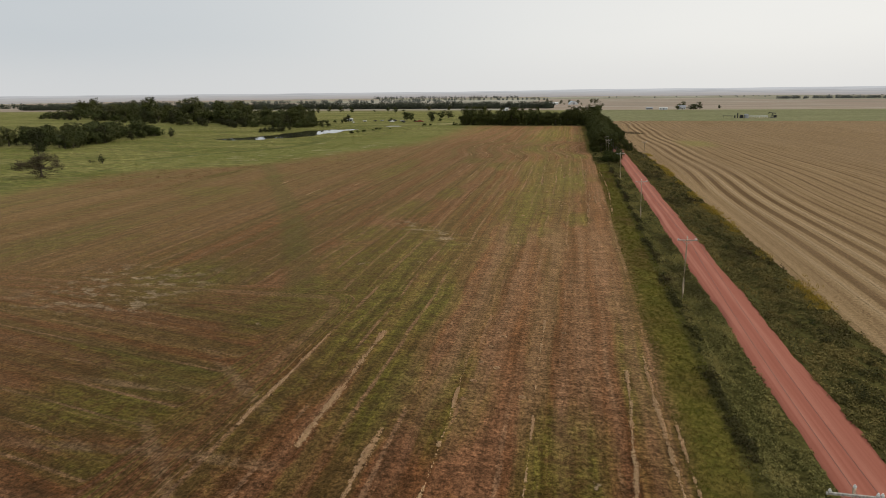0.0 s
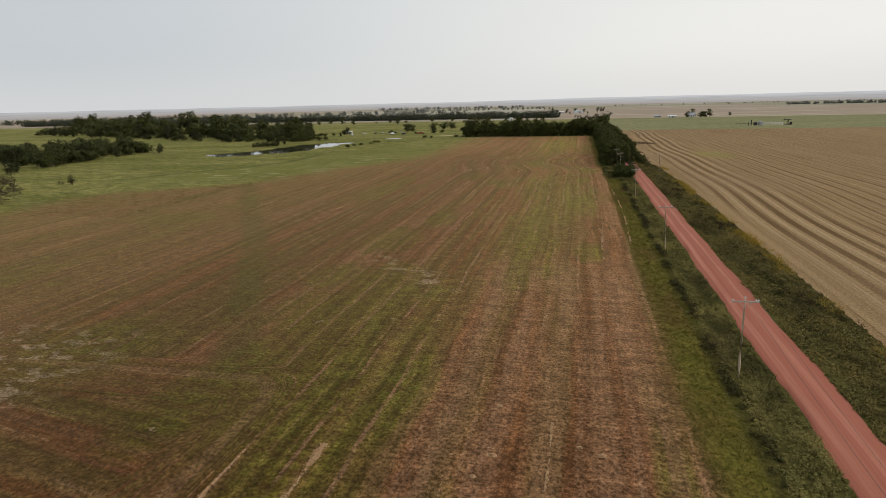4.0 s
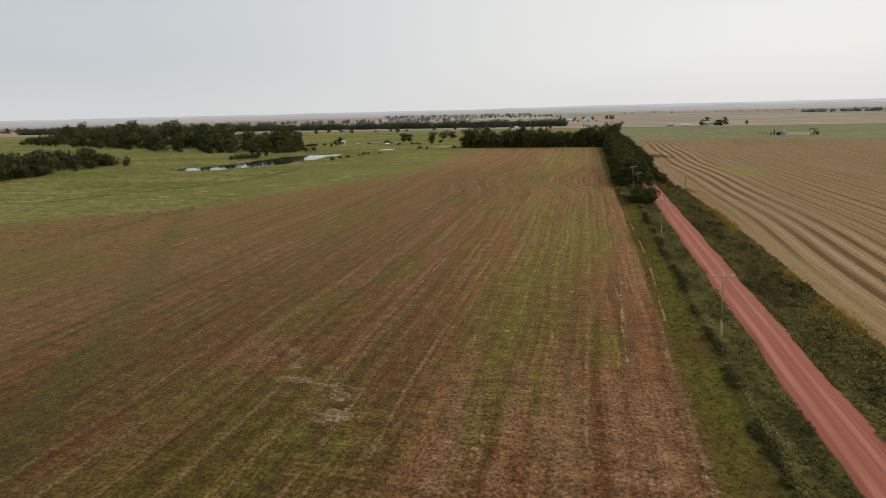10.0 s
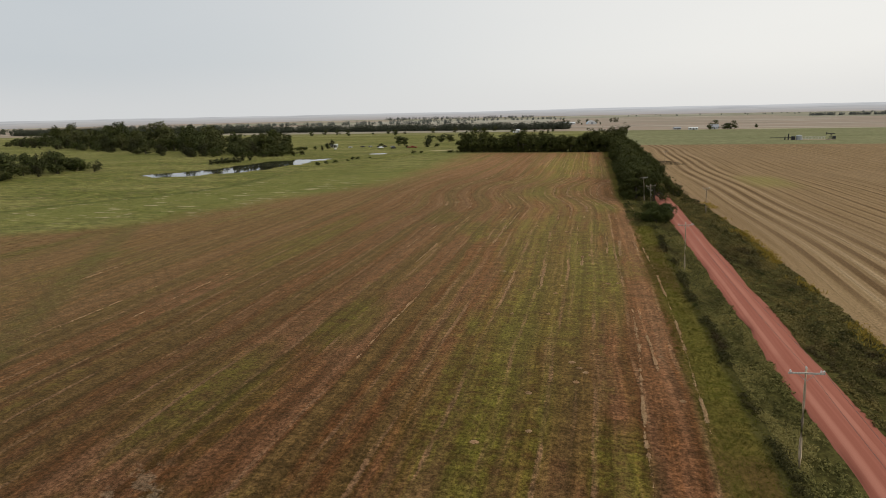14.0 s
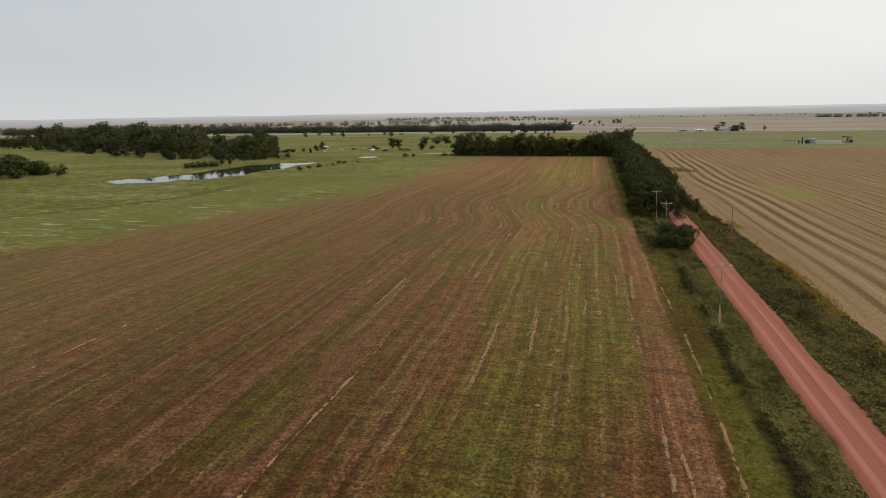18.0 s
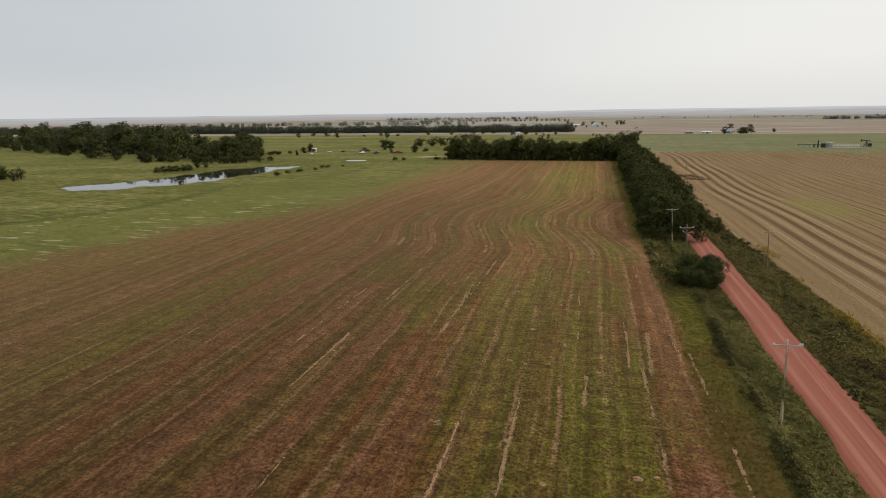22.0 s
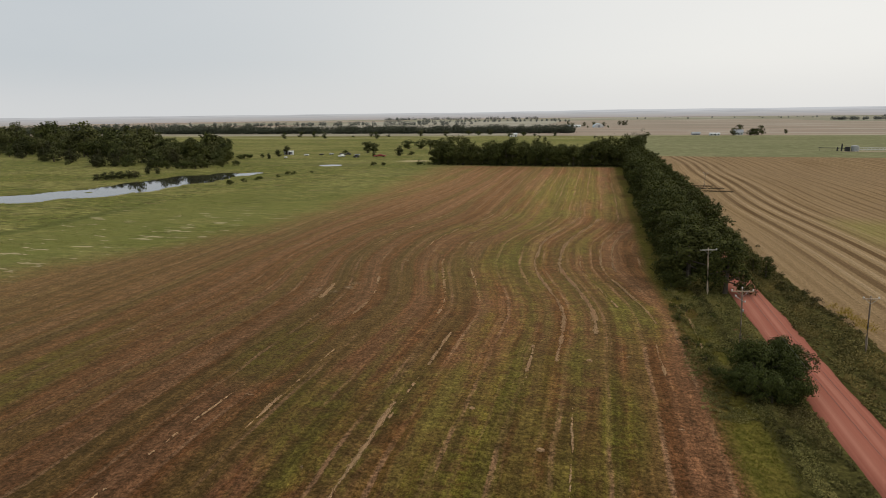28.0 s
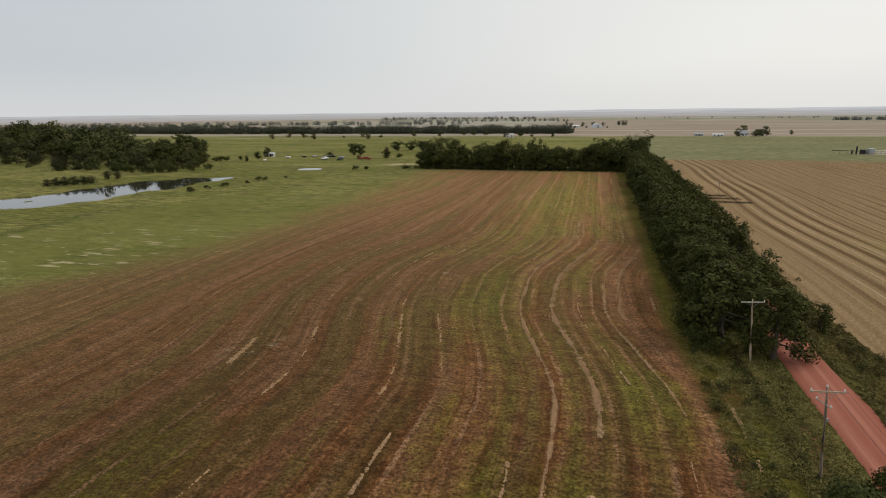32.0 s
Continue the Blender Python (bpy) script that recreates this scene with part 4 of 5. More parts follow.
# farther woods, too small to tell apart
for name, x0, x1, y0, dep, hh, cnt, k, leaf in (("creek_woods", -1150, -55, 985, 32, 12.0, 1150, 120, 0.80), ("far_woods", -2000, -700, 1080, 260, 11, 200, 110, 0.85), ("far_woods", -700, -100, 1900, 200, 9, 60, 70, 1.0), ("far_woods", 100, 1500, 2300, 300, 6, 40, 60, 0.9),
                                                ("far_woods", -1500, -330, 1500, 120, 11, 150, 80, 1.0), ("far_woods", 560, 900, 1850, 60, 9, 110, 70, 1.0), ("far_woods", -900, -250, 2500, 60, 13, 90, 70, 1.1), ("far_woods", -1400, -800, 1150, 120, 12, 90, 110, 0.9)):
    g = np.random.default_rng(int(abs(x0)))
    pts, outs = [], []
    for i in range(cnt):
        cx, cy, h = g.uniform(x0, x1), y0 + g.uniform(0, dep), hh * g.uniform(0.7, 1.15)
        d = g.normal(size=(k, 3))
        d /= np.linalg.norm(d, axis=1)[:, None]
        q = np.array([cx, cy, h * 0.5]) + d * np.array([h * 0.50, h * 0.50, h * 0.5]) * g.uniform(0.5, 1, (k, 1))
        q[: k // 3, 2] *= 0.45
        pts.append(q)
        outs.append(d)
    v, f = leaves(np.concatenate(pts), leaf, g, np.concatenate(outs))
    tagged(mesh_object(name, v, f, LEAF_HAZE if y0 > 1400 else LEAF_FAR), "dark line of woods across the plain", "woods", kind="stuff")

# ---------------------------------------------------------------- power line


def arm_end(bm, at):
    rod(bm, at, (at[0], at[1], at[2] + 0.10), 0.035, 0.035, 8)
    rod(bm, (at[0], at[1], at[2] + 0.08), (at[0], at[1], at[2] + 0.14), 0.085, 0.075, 10)
    rod(bm, (at[0], at[1], at[2] + 0.14), (at[0], at[1], at[2] + 0.22), 0.06, 0.035, 10)


def utility_pole(x, y, tall, lean, dark, label, insulators=(-1.15, 0.0, 1.0, 1.2), arm=1.3, transformer=False):
    p = thing("utility_pole", label, "utility pole", x, y, float(height(x, y)), 0, "power line")
    p.matrix_basis = pose(x, y, float(height(x, y)), 0, lean, 0)
    bm = bmesh.new()
    tube(bm, [(0.012 * math.sin(2 * i), 0.012 * math.cos(3 * i), -0.5 + (tall + 0.5) * i / 6) for i in range(7)], [0.135 - 0.008 * i for i in range(7)], 10)
    part("pole", bm, POLE_DARK if dark else POLE_WOOD, p, smooth=True)
    bm = bmesh.new()
    box(bm, 2 * arm, 0.10, 0.13, (0, -0.15, tall - 0.32), 0.01)
    beam = part("crossarm", bm, ARM_WOOD if not dark else POLE_WOOD, p, "pale timber crossarm")
    for s in (-1, 1):
        bm = bmesh.new()
        rod(bm, (0.04 * s, -0.17, tall - 0.95), (0.62 * s, -0.20, tall - 0.36), 0.02, 0.02, 6)
        part("brace", bm, GALV, beam, "thin steel brace")
    for ix in insulators:
        bm = bmesh.new()
        arm_end(bm, (ix, -0.15 if ix else 0.0, tall - 0.26 if ix else tall))
        part("insulator", bm, PORCELAIN, beam if ix else p, "white porcelain insulator")
    if transformer:
        bm = bmesh.new()
        rod(bm, (-0.75, 0.0, tall - 0.95), (0.35, -0.12, tall - 1.75), 0.045, 0.045, 6)
        lower = part("cutout_arm", bm, ARM_WOOD, p)
        for ix, iz in ((-0.72, tall - 0.98), (0.32, tall - 1.72)):
            bm = bmesh.new()
            arm_end(bm, (ix, -0.1, iz))
            part("cutout", bm, PORCELAIN, lower, "white fused cutout")
        bm = bmesh.new()
        rod(bm, (0.14, -0.12, tall - 2.9), (0.14, -0.12, tall - 2.65), 0.09, 0.09, 10)
        part("meter_can", bm, GALV, p)
    return p


POLES = ((-7.4, 29.8), (-6.0, 82.7), (-6.0, 135.8), (-6.0, 196.3), (-6.4, 253.6))
for i, (px, py) in enumerate(POLES):
    if i < 4:
        utility_pole(px, py, 8.9, (-2.0, -1.3, -3.2, -2.8)[i], False, "weathered grey timber power pole with a pale crossarm")
    else:
        utility_pole(px, py, 8.5, -3.8, True, "dark timber power pole with fused cutouts on arms", (-1.15, 0.0, 1.15), 1.25, True)
utility_pole(-6.2, 276.6, 8.2, -4.2, False, "pale bare power pole with an empty crossarm beside the trees", (1.2,), 1.25)
utility_pole(8.4, 257.0, 7.4, -3.5, True, "dark timber power pole on the stubble side", (-0.8, 0.8), 0.95)
utility_pole(15.5, 412.0, 6.5, 0.3, True, "dark timber power pole on the stubble side", (-0.8, 0.8), 0.95)


def wire(a, b, sag):
    bm = bmesh.new()
    line = [Vector(a).lerp(Vector(b), i / 12) - Vector((0, 0, 4 * sag * i / 12 * (1 - i / 12))) for i in range(13)]
    tube(bm, line, [0.014] * 13, 4)
    tagged(part("power_cable", bm, WIRE), "thin grey overhead power cable", "cable", "power line")


ends = ((-7.0, -25.0), *POLES)
shift = (-0.3, -0.31, -0.2, -0.5, -0.43, -0.56)
for k, ((x0, y0), (x1, y1)) in enumerate(zip(ends, ends[1:])):
    for off in (1.2, 0.0):
        za = 8.7 if off == 0 else 8.5
        wire((x0 + off + shift[k], y0 - 0.15, za + 0.1), (x1 + off + shift[k + 1], y1 - 0.15, za + (0.1 if y1 < 250 else -0.2)), 0.6)

# ---------------------------------------------------------------- roadside plants and field litter


def blades(x, y, z, hgt, wid, rng, lean=0.35):
    """One leaning triangle of leaf for each place."""
    n = len(x)
    a = rng.uniform(0, 6.283, n)
    dx, dy = np.cos(a) * wid, np.sin(a) * wid
    lx, ly = rng.normal(0, lean, n) * hgt, rng.normal(0, lean, n) * hgt
    v = np.stack([np.stack([x - dx, y - dy, z], 1), np.stack([x + dx, y + dy, z], 1), np.stack([x + lx, y + ly, z + hgt], 1)], 1).reshape(-1, 3)
    return v, np.arange(n * 3).reshape(-1, 3)


def clumps(name, label, mat, x, y, tall, per, spread, wid, seed, lift=0.0, category="weeds"):
    """Plants at the places x, y, each a tuft of blades."""
    rng = np.random.default_rng(seed)
    n = len(x)
    px = np.repeat(x, per) + rng.normal(0, 1, n * per) * np.repeat(spread * tall, per)
    py = np.repeat(y, per) + rng.normal(0, 1, n * per) * np.repeat(spread * tall, per)
    hh = np.repeat(tall, per) * rng.uniform(0.35, 1.0, n * per)
    pz = height(px, py) + lift + np.repeat(tall, per) * rng.uniform(-0.05, 0.45, n * per)
    v, f = blades(px, py, pz, hh * 0.8, wid * (0.6 + 0.8 * rng.random(n * per)) * np.repeat(np.clip(tall / 0.6, 0.6, 1.6), per), rng, 0.5)
    return tagged(mesh_object(name, v, f, mat), label, category, kind="stuff")


def leafy(name, label, mat, x, y, tall, per, spread, size, seed, category="weeds"):
    """Broad-leaved plants at the places x, y, each a low dome of small leaves."""
    rng = np.random.default_rng(seed)
    n = len(x)
    d = rng.normal(size=(n * per, 3))
    d /= np.linalg.norm(d, axis=1)[:, None]
    d[:, 2] = np.abs(d[:, 2])
    th = np.repeat(tall, per)
    r = rng.uniform(0.45, 1.05, n * per)
    px, py = np.repeat(x, per) + d[:, 0] * r * th * spread, np.repeat(y, per) + d[:, 1] * r * th * spread
    pz = height(px, py) + 0.03 + d[:, 2] * r * th * 0.85
    v, f = leaves(np.stack([px, py, pz], 1), size * 1.2, rng, d * 0.7 + np.array((0.0, 0.0, 0.45)))
    v = v.reshape(-1, 4, 3)[:, :3].reshape(-1, 3)
    f = np.arange(len(v)).reshape(-1, 3)
    return tagged(mesh_object(name, v, f, mat), label, category, kind="stuff")


def scatter(n, x0, x1, y0, y1, seed, power=1.0):
    g = np.random.default_rng(seed)
    return g.uniform(x0, x1, n), y0 + (y1 - y0) * g.random(n) ** power, g


# west verge: low turf beside the field, a dark broken line at the old fence, leafy weeds down to the road
x, y, g = scatter(15000, -12.6, -7.2, 0, 300, 21, 1.15)
clumps("verge_grass", "short olive green grass beside the mown field", TURF, x, y, g.uniform(0.10, 0.26, len(x)), 10, 0.7, 0.040, 22, category="grass")
x, y, g = scatter(9000, -6.9, -2.5, 0, 300, 25, 1.15)
lump = np.sin(y * 0.19 + x) * np.sin(y * 0.047 + 1) + 0.6 * np.sin(y * 0.53 - 0.8 * x)
t = (0.22 + 0.50 * g.random(len(x)) ** 1.6) * (1 + 0.40 * lump) * np.clip((-x - 1.2) / 2.2, 0.45, 1)
keep = np.sin(y * 0.9 + 2.1 * x) + np.sin(y * 0.41 - 1.3 * x) + g.normal(0, 0.8, len(x)) > -1.0
leafy("roadside_weeds", "leafy olive green weeds between fence line and road", WEED_L, x[keep], y[keep], np.clip(t[keep], 0.12, 1.0), 44, 0.85, 0.085, 26)
x, y, g = scatter(3600, -13.2, -3.0, 236, 300, 27)
keep = (g.random(len(x)) < np.clip((x + 14.5) / 4.0, 0.2, 1)) & ((y < 288) | (x < -9)) & (np.sin(0.9 * x + 0.5 * y) + np.sin(0.7 * y - 1.3 * x) + g.normal(0, 0.6, len(x)) > -0.5)
leafy("roadside_weeds", "rank green weeds at the foot of the windbreak", WEED_L, x[keep], y[keep], 0.16 + 0.95 * g.random(keep.sum()) ** 2.2, 50, 0.85, 0.085, 28)
g = np.random.default_rng(23)
y = g.uniform(0, 290, 1500)
x = -7.2 + g.normal(0, 0.34, len(y)) + 0.35 * np.sin(y * 0.2)
keep = np.sin(y * 0.57) + np.sin(y * 0.23 + 2) + g.normal(0, 0.5, len(y)) > 0.0
x, y = x[keep], y[keep]
leafy("fence_line_weeds", "dark green weeds and saplings along an overgrown fence line", WEED_D, x, y, g.uniform(0.35, 0.95, len(x)), 44, 0.75, 0.11, 24)
# east verge: tall rank weeds, darkest along the ditch, with yellow flowers at the field's edge
x, y, g = scatter(20000, 2.7, 12.4, 0, 420, 31, 1.15)
bank = np.exp(-((x - 7.0) / 4.0) ** 2)
lump = np.sin(y * 0.11 + x * 0.5) + 0.7 * np.sin(y * 0.37 - 0.6 * x)
t = (0.26 + 0.66 * bank * g.random(len(x)) ** 1.5) * (1 + 0.35 * lump)
keep = (np.sin(y * 0.8 + 1.7 * x) + np.sin(y * 0.33 - 1.1 * x) + g.normal(0, 0.8, len(x)) > -1.1) & (x < 12.4 - 4.0 * np.clip((y - 230) / 70, 0, 1))
leafy("roadside_weeds", "tall rank roadside weeds in olive, brown and dull yellow", WEED_R, x[keep], y[keep], np.clip(t[keep], 0.14, 1.3), 22, 0.80, 0.115, 32)
g = np.random.default_rng(35)
y = g.uniform(20, 400, 900)
x = 7.6 + g.normal(0, 1.5, len(y))
keep = np.sin(y * 0.27 + x) + np.sin(y * 0.11 + 2) + g.normal(0, 0.4, len(y)) > 0.5
x, y = x[keep], y[keep]
leafy("ditch_weeds", "clumps of dark brown-green weeds in the roadside ditch", WEED_D, x, y, g.uniform(0.6, 1.3, len(x)), 60, 0.75, 0.12, 36)
g = np.random.default_rng(33)
y = g.uniform(80, 275, 1900)
x = 11.3 + g.normal(0, 0.7, len(y)) + 0.5 * np.sin(y * 0.15)
keep = np.sin(y * 0.09 + 1.0) + np.sin(y * 0.31) + g.normal(0, 0.5, len(y)) > 0.1
x, y = x[keep], y[keep]
clumps("yellow_wildflowers", "band of yellow wildflowers at the stubble's edge", FLOWER, x, y, g.uniform(0.4, 0.8, len(x)), 8, 0.40, 0.040, 34, 0.25, "flowers")
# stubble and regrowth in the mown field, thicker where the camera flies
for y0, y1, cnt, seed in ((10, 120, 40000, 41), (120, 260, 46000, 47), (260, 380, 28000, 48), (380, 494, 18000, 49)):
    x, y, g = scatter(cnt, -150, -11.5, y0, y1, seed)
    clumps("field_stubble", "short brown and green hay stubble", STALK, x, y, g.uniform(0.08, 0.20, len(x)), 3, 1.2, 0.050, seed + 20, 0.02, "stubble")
# rough grass in the pasture round the pond
x, y, g = scatter(30000, -330, -145, 150, 480, 43)
ok = pond_gap(x, y) < -1.5
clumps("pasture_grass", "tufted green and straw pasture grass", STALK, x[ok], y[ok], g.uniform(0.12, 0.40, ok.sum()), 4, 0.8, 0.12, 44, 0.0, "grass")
g = np.random.default_rng(45)
x, y = g.uniform(-265, -175, 9000), g.uniform(305, 450, 9000)
gap = pond_gap(x, y)
ok = (gap < 0.5) & (gap > -3.0)
clumps("bank_reeds", "dark green reeds and rank grass on the pond bank", WEED_L, x[ok], y[ok], g.uniform(0.15, 0.45, ok.sum()), 8, 0.4, 0.10, 46, 0.0, "reeds")


def windrow(u, y0, y1, width, seed):
    """A broken band of raked straw along the row u of the mown field, heaped in loose tufts."""
    g = np.random.default_rng(seed)
    bend = 0.0 if y1 > 255 else 0.5 if u > -22 else 0.2
    ys = np.arange(y0, y1, 0.5)
    mid = np.array([row_x(u, float(q)) for q in ys]) + bend * np.sin(ys * 0.075 + u) + np.cumsum(g.normal(0, 0.03, len(ys)))
    gap = 0.15 if width < 0.9 else -0.7
    load = np.clip(np.sin(ys * 0.31 + u) + np.sin(ys * 0.83 + 2 * u) + g.normal(0, 0.7, len(ys)) - gap, 0.02 if width < 0.9 else 0.25, 1.4)
    who = g.choice(len(ys), int((y1 - y0) * (60 if width < 0.6 else 115) * width), p=load / load.sum())
    x = mid[who] + g.normal(0, 1, len(who)) * width * 0.11 * (0.5 + 0.4 * load[who])
    y = ys[who] + g.uniform(-0.35, 0.35, len(who))
    z = height(x, y) + 0.05 + g.random(len(who)) * 0.10 * load[who]
    v, f = leaves(np.stack([x, y, z], 1), 0.062, g, np.tile((0.0, 0.0, 0.7), (len(who), 1)))
    tagged(mesh_object("straw_windrow", v, f, STRAW), "broken line of pale raked straw in the mown field", "straw", "windrows", "stuff")


NEAR_ROWS = ((-50.5, 41, 61, 1.0), (-43.7, 39, 63, 1.5), (-37.4, 30, 43, 1.5), (-16.4, 36, 58, 0.9), (-13.8, 36, 62, 0.9), (-11.9, 36, 52, 0.6),
             (-24.6, 34, 70, 0.5), (-32.3, 34, 61, 0.7))
MID_ROWS = ((-44, 212, 232, 1.1), (-43.3, 229, 252, 0.8), (-56.5, 193, 209, 1.0), (-56.2, 224, 243, 0.7), (-50, 148, 181, 0.7), (-31, 180, 196, 0.9), (-36.4, 174, 197, 0.6), (-11.6, 139, 212, 0.7), (-16.5, 205, 218, 1.5),
            (-13.6, 209, 218, 0.9), (-19.8, 204, 222, 0.7), (-15.8, 152, 174, 0.8), (-17.4, 127, 173, 0.8), (-24.4, 196, 203, 1.1), (-31.3, 239, 250, 0.8), (-16.4, 245, 254, 0.85), (-88.8, 155, 178, 0.5), (-114.5, 166, 182, 0.6),
            (-62, 205, 232, 0.5), (-97, 140, 170, 0.3), (-17.4, 188, 206, 0.7), (-25.5, 214, 240, 0.4))
FAR_ROWS = ((-28.3, 246, 345, 1.2), (-23.7, 256, 342, 1.7), (-15.2, 262, 325, 0.9), (-13.2, 288, 322, 1.1), (-46.7, 259, 290, 0.85), (-59.2, 256, 276, 0.8), (-10.6, 252, 274, 0.7), (-28.3, 346, 374, 0.8), (-48, 318, 345, 0.6),
            (-38, 388, 430, 0.6), (-67.5, 262, 270, 1.6), (-19.5, 262, 300, 0.5), (-34, 330, 400, 0.5), (-53, 300, 352, 0.6), (-45, 380, 440, 0.6), (-66, 300, 350, 0.5), (-41, 262, 284, 0.5), (-31, 318, 350, 0.5))
for i, (u, a, b, wd) in enumerate(NEAR_ROWS + MID_ROWS + FAR_ROWS):
    windrow(u, a, b, wd, 60 + i)


def stubble_ridge(u, seed):
    """A low ridge of straw along the stubble field."""
    g = np.random.default_rng(seed)
    ys = np.arange(40, 576 if u > 24 else 400, 4.0)
    prof = ((-0.75, -0.02), (-0.35, 0.10), (0.0, 0.16), (0.35, 0.10), (0.75, -0.02))
    v, f = [], []
    for yy in ys:
        cx = u + 1.6 * math.sin(yy * 0.022 - 3.9) + 0.6 * math.sin(yy * 0.06 + 1.0)
        s = g.uniform(0.35, 1.0) * (0.45 + 0.55 * ease(u, 16, 34))
        for px, pz in prof:
            v.append((cx + px * s + g.normal(0, 0.08), float(yy), 0.03 + pz * s + float(height(cx, yy))))
    for j in range(len(ys) - 1):
        for i in range(4):
            a = j * 5 + i
            f.append((a, a + 1, a + 6, a + 5))
    tagged(mesh_object("straw_ridge", v, f, STUBBLE), "low ridge of straw along the stubble field", "straw row", "stubble rows", "structure")


for i in range(34):
    stubble_ridge(1.15 + 4.6 * (i + 3), 200 + i)

# loose wads of hay the rake left behind
def hay_wad(x, y, wide, seed):
    g = np.random.default_rng(seed)
    n = 170
    a, r = g.uniform(0, 6.283, n), wide * np.sqrt(g.random(n))
    px, py = x + r * np.cos(a), y + 0.7 * r * np.sin(a)
    pz = height(px, py) + 0.04 + 0.16 * (1 - r / wide) * g.uniform(0.5, 1.2, n)
    v, f = leaves(np.stack([px, py, pz], 1), 0.085 * max(1.0, wide), g, np.tile((0.0, 0.0, 0.7), (n, 1)))
    tagged(mesh_object("hay_wad", v, f, STRAW), "small pale wad of dry hay on the stubble", "hay", "hay wads")


WADS = ((-33.4, 205), (-31.5, 204.4), (-28.7, 205), (-22.9, 204), (-24.8, 152), (-23.9, 150.6), (-23.2, 149.6), (-24.2, 147), (-13.6, 145), (-29.0, 143.5), (-31.5, 49), (-31.0, 57), (-29.4, 64), (-30.5, 61), (-26.0, 50.5), (-29.8, 72))
g = np.random.default_rng(88)
for k, (wx, wy) in enumerate(WADS + tuple((g.uniform(-36, -12.5), g.uniform(40, 250)) for _ in range(24))):
    hay_wad(wx, wy, g.uniform(0.22, 0.42), 700 + k)
hay_wad(-17.3, 325, 1.6, 799)

# ---------------------------------------------------------------- far buildings and machines


def gable_house(name, label, x, y, turn, length, deep, wall, ridge, wall_mat, roof_mat, windows=2):
    h = thing(name, label, "building", x, y, float(height(x, y)), turn)
    bm = bmesh.new()
    box(bm, length, deep, wall, (0, 0, wall / 2))
    for s in (-1, 1):
        a = [bm.verts.new((s * length / 2, d, z)) for d, z in ((-deep / 2, wall), (deep / 2, wall), (0, ridge))]
        bm.faces.new(a)
    part("wall", bm, wall_mat, h)
    for s in (-1, 1):
        bm = bmesh.new()
        slope = math.atan2(ridge - wall, deep / 2)
        run = math.hypot(ridge - wall, deep / 2) + 0.5
        box(bm, length + 0.8, run, 0.14, (0, s * (deep / 4 + 0.14), (wall + ridge) / 2 + 0.02), 0.0, Matrix.Rotation(-s * slope, 4, "X"))
        part("roof", bm, roof_mat, h)
    for i in range(windows):
        bm = bmesh.new()
        box(bm, 1.1, 0.08, 1.2, (-length / 2 + (i + 0.5) * length / windows, -deep / 2 - 0.03, wall * 0.55), 0.02)
        pane = part("window", bm, GLASS, h)
        bm = bmesh.new()
        box(bm, 1.4, 0.12, 0.12, (-length / 2 + (i + 0.5) * length / windows, -deep / 2 - 0.05, wall * 0.55 - 0.66), 0.02)
        part("sill", bm, WHITE, pane)
    bm = bmesh.new()
    box(bm, 1.1, 0.08, 2.05, (length * 0.06, -deep / 2 - 0.03, 1.05), 0.02)
    part("door", bm, DARK, h)
    return h


def arch_barn(x, y, turn, length, deep, high):
    h = thing("arched_barn", "round-roofed barn in pale blue sheet metal", "barn", x, y, float(height(x, y)), turn)
    bm = bmesh.new()
    prev = None
    for i in range(17):
        a = math.pi * i / 16
        px, pz = -deep / 2 * math.cos(a), high * math.sin(a)
        now = [bm.verts.new((px, s * length / 2, pz)) for s in (-1, 1)]
        if prev:
            bm.faces.new((prev[0], now[0], now[1], prev[1]))
        prev = now
    part("roof", bm, BLUE_ROOF, h, smooth=True)
    for s in (-1, 1):
        bm = bmesh.new()
        ring = [bm.verts.new((-deep / 2 * 0.98 * math.cos(math.pi * i / 16), s * (length / 2 - 0.1), high * 0.98 * math.sin(math.pi * i / 16))) for i in range(17)]
        bm.faces.new(ring)
        part("end_wall", bm, WHITE, h)
    bm = bmesh.new()
    box(bm, 4.2, 0.15, 4.0, (0, -length / 2 - 0.02, 2.0), 0.03)
    part("door", bm, GREY_ROOF, h)


def vehicle(name, label, x, y, turn, body_mat, length=5.2, cab=True):
    c = thing(name, label, "vehicle", x, y, float(height(x, y)), turn)
    bm = bmesh.new()
    box(bm, length, 1.9, 0.75, (0, 0, 0.85), 0.12)
    part("body", bm, body_mat, c)
    if cab:
        bm = bmesh.new()
        box(bm, length * 0.36, 1.7, 0.7, (length * 0.06, 0, 1.55), 0.18)
        top = part("cab", bm, body_mat, c)
        bm = bmesh.new()
        box(bm, length * 0.365, 1.5, 0.42, (length * 0.06, 0, 1.58), 0.1)
        part("window", bm, GLASS, top)
    for sx in (-0.31, 0.31):
        for sy in (-0.92, 0.92):
            bm = bmesh.new()
            rod(bm, (sx * length, sy - 0.11, 0.36), (sx * length, sy + 0.11, 0.36), 0.36, 0.36, 14)
            tyre = part("wheel", bm, RUBBER, c)
            bm = bmesh.new()
            out = 0.115 if sy > 0 else -0.115
            rod(bm, (sx * length, sy, 0.36), (sx * length, sy + out, 0.36), 0.2, 0.19, 12)
            part("rim", bm, GALV, tyre)
    return c


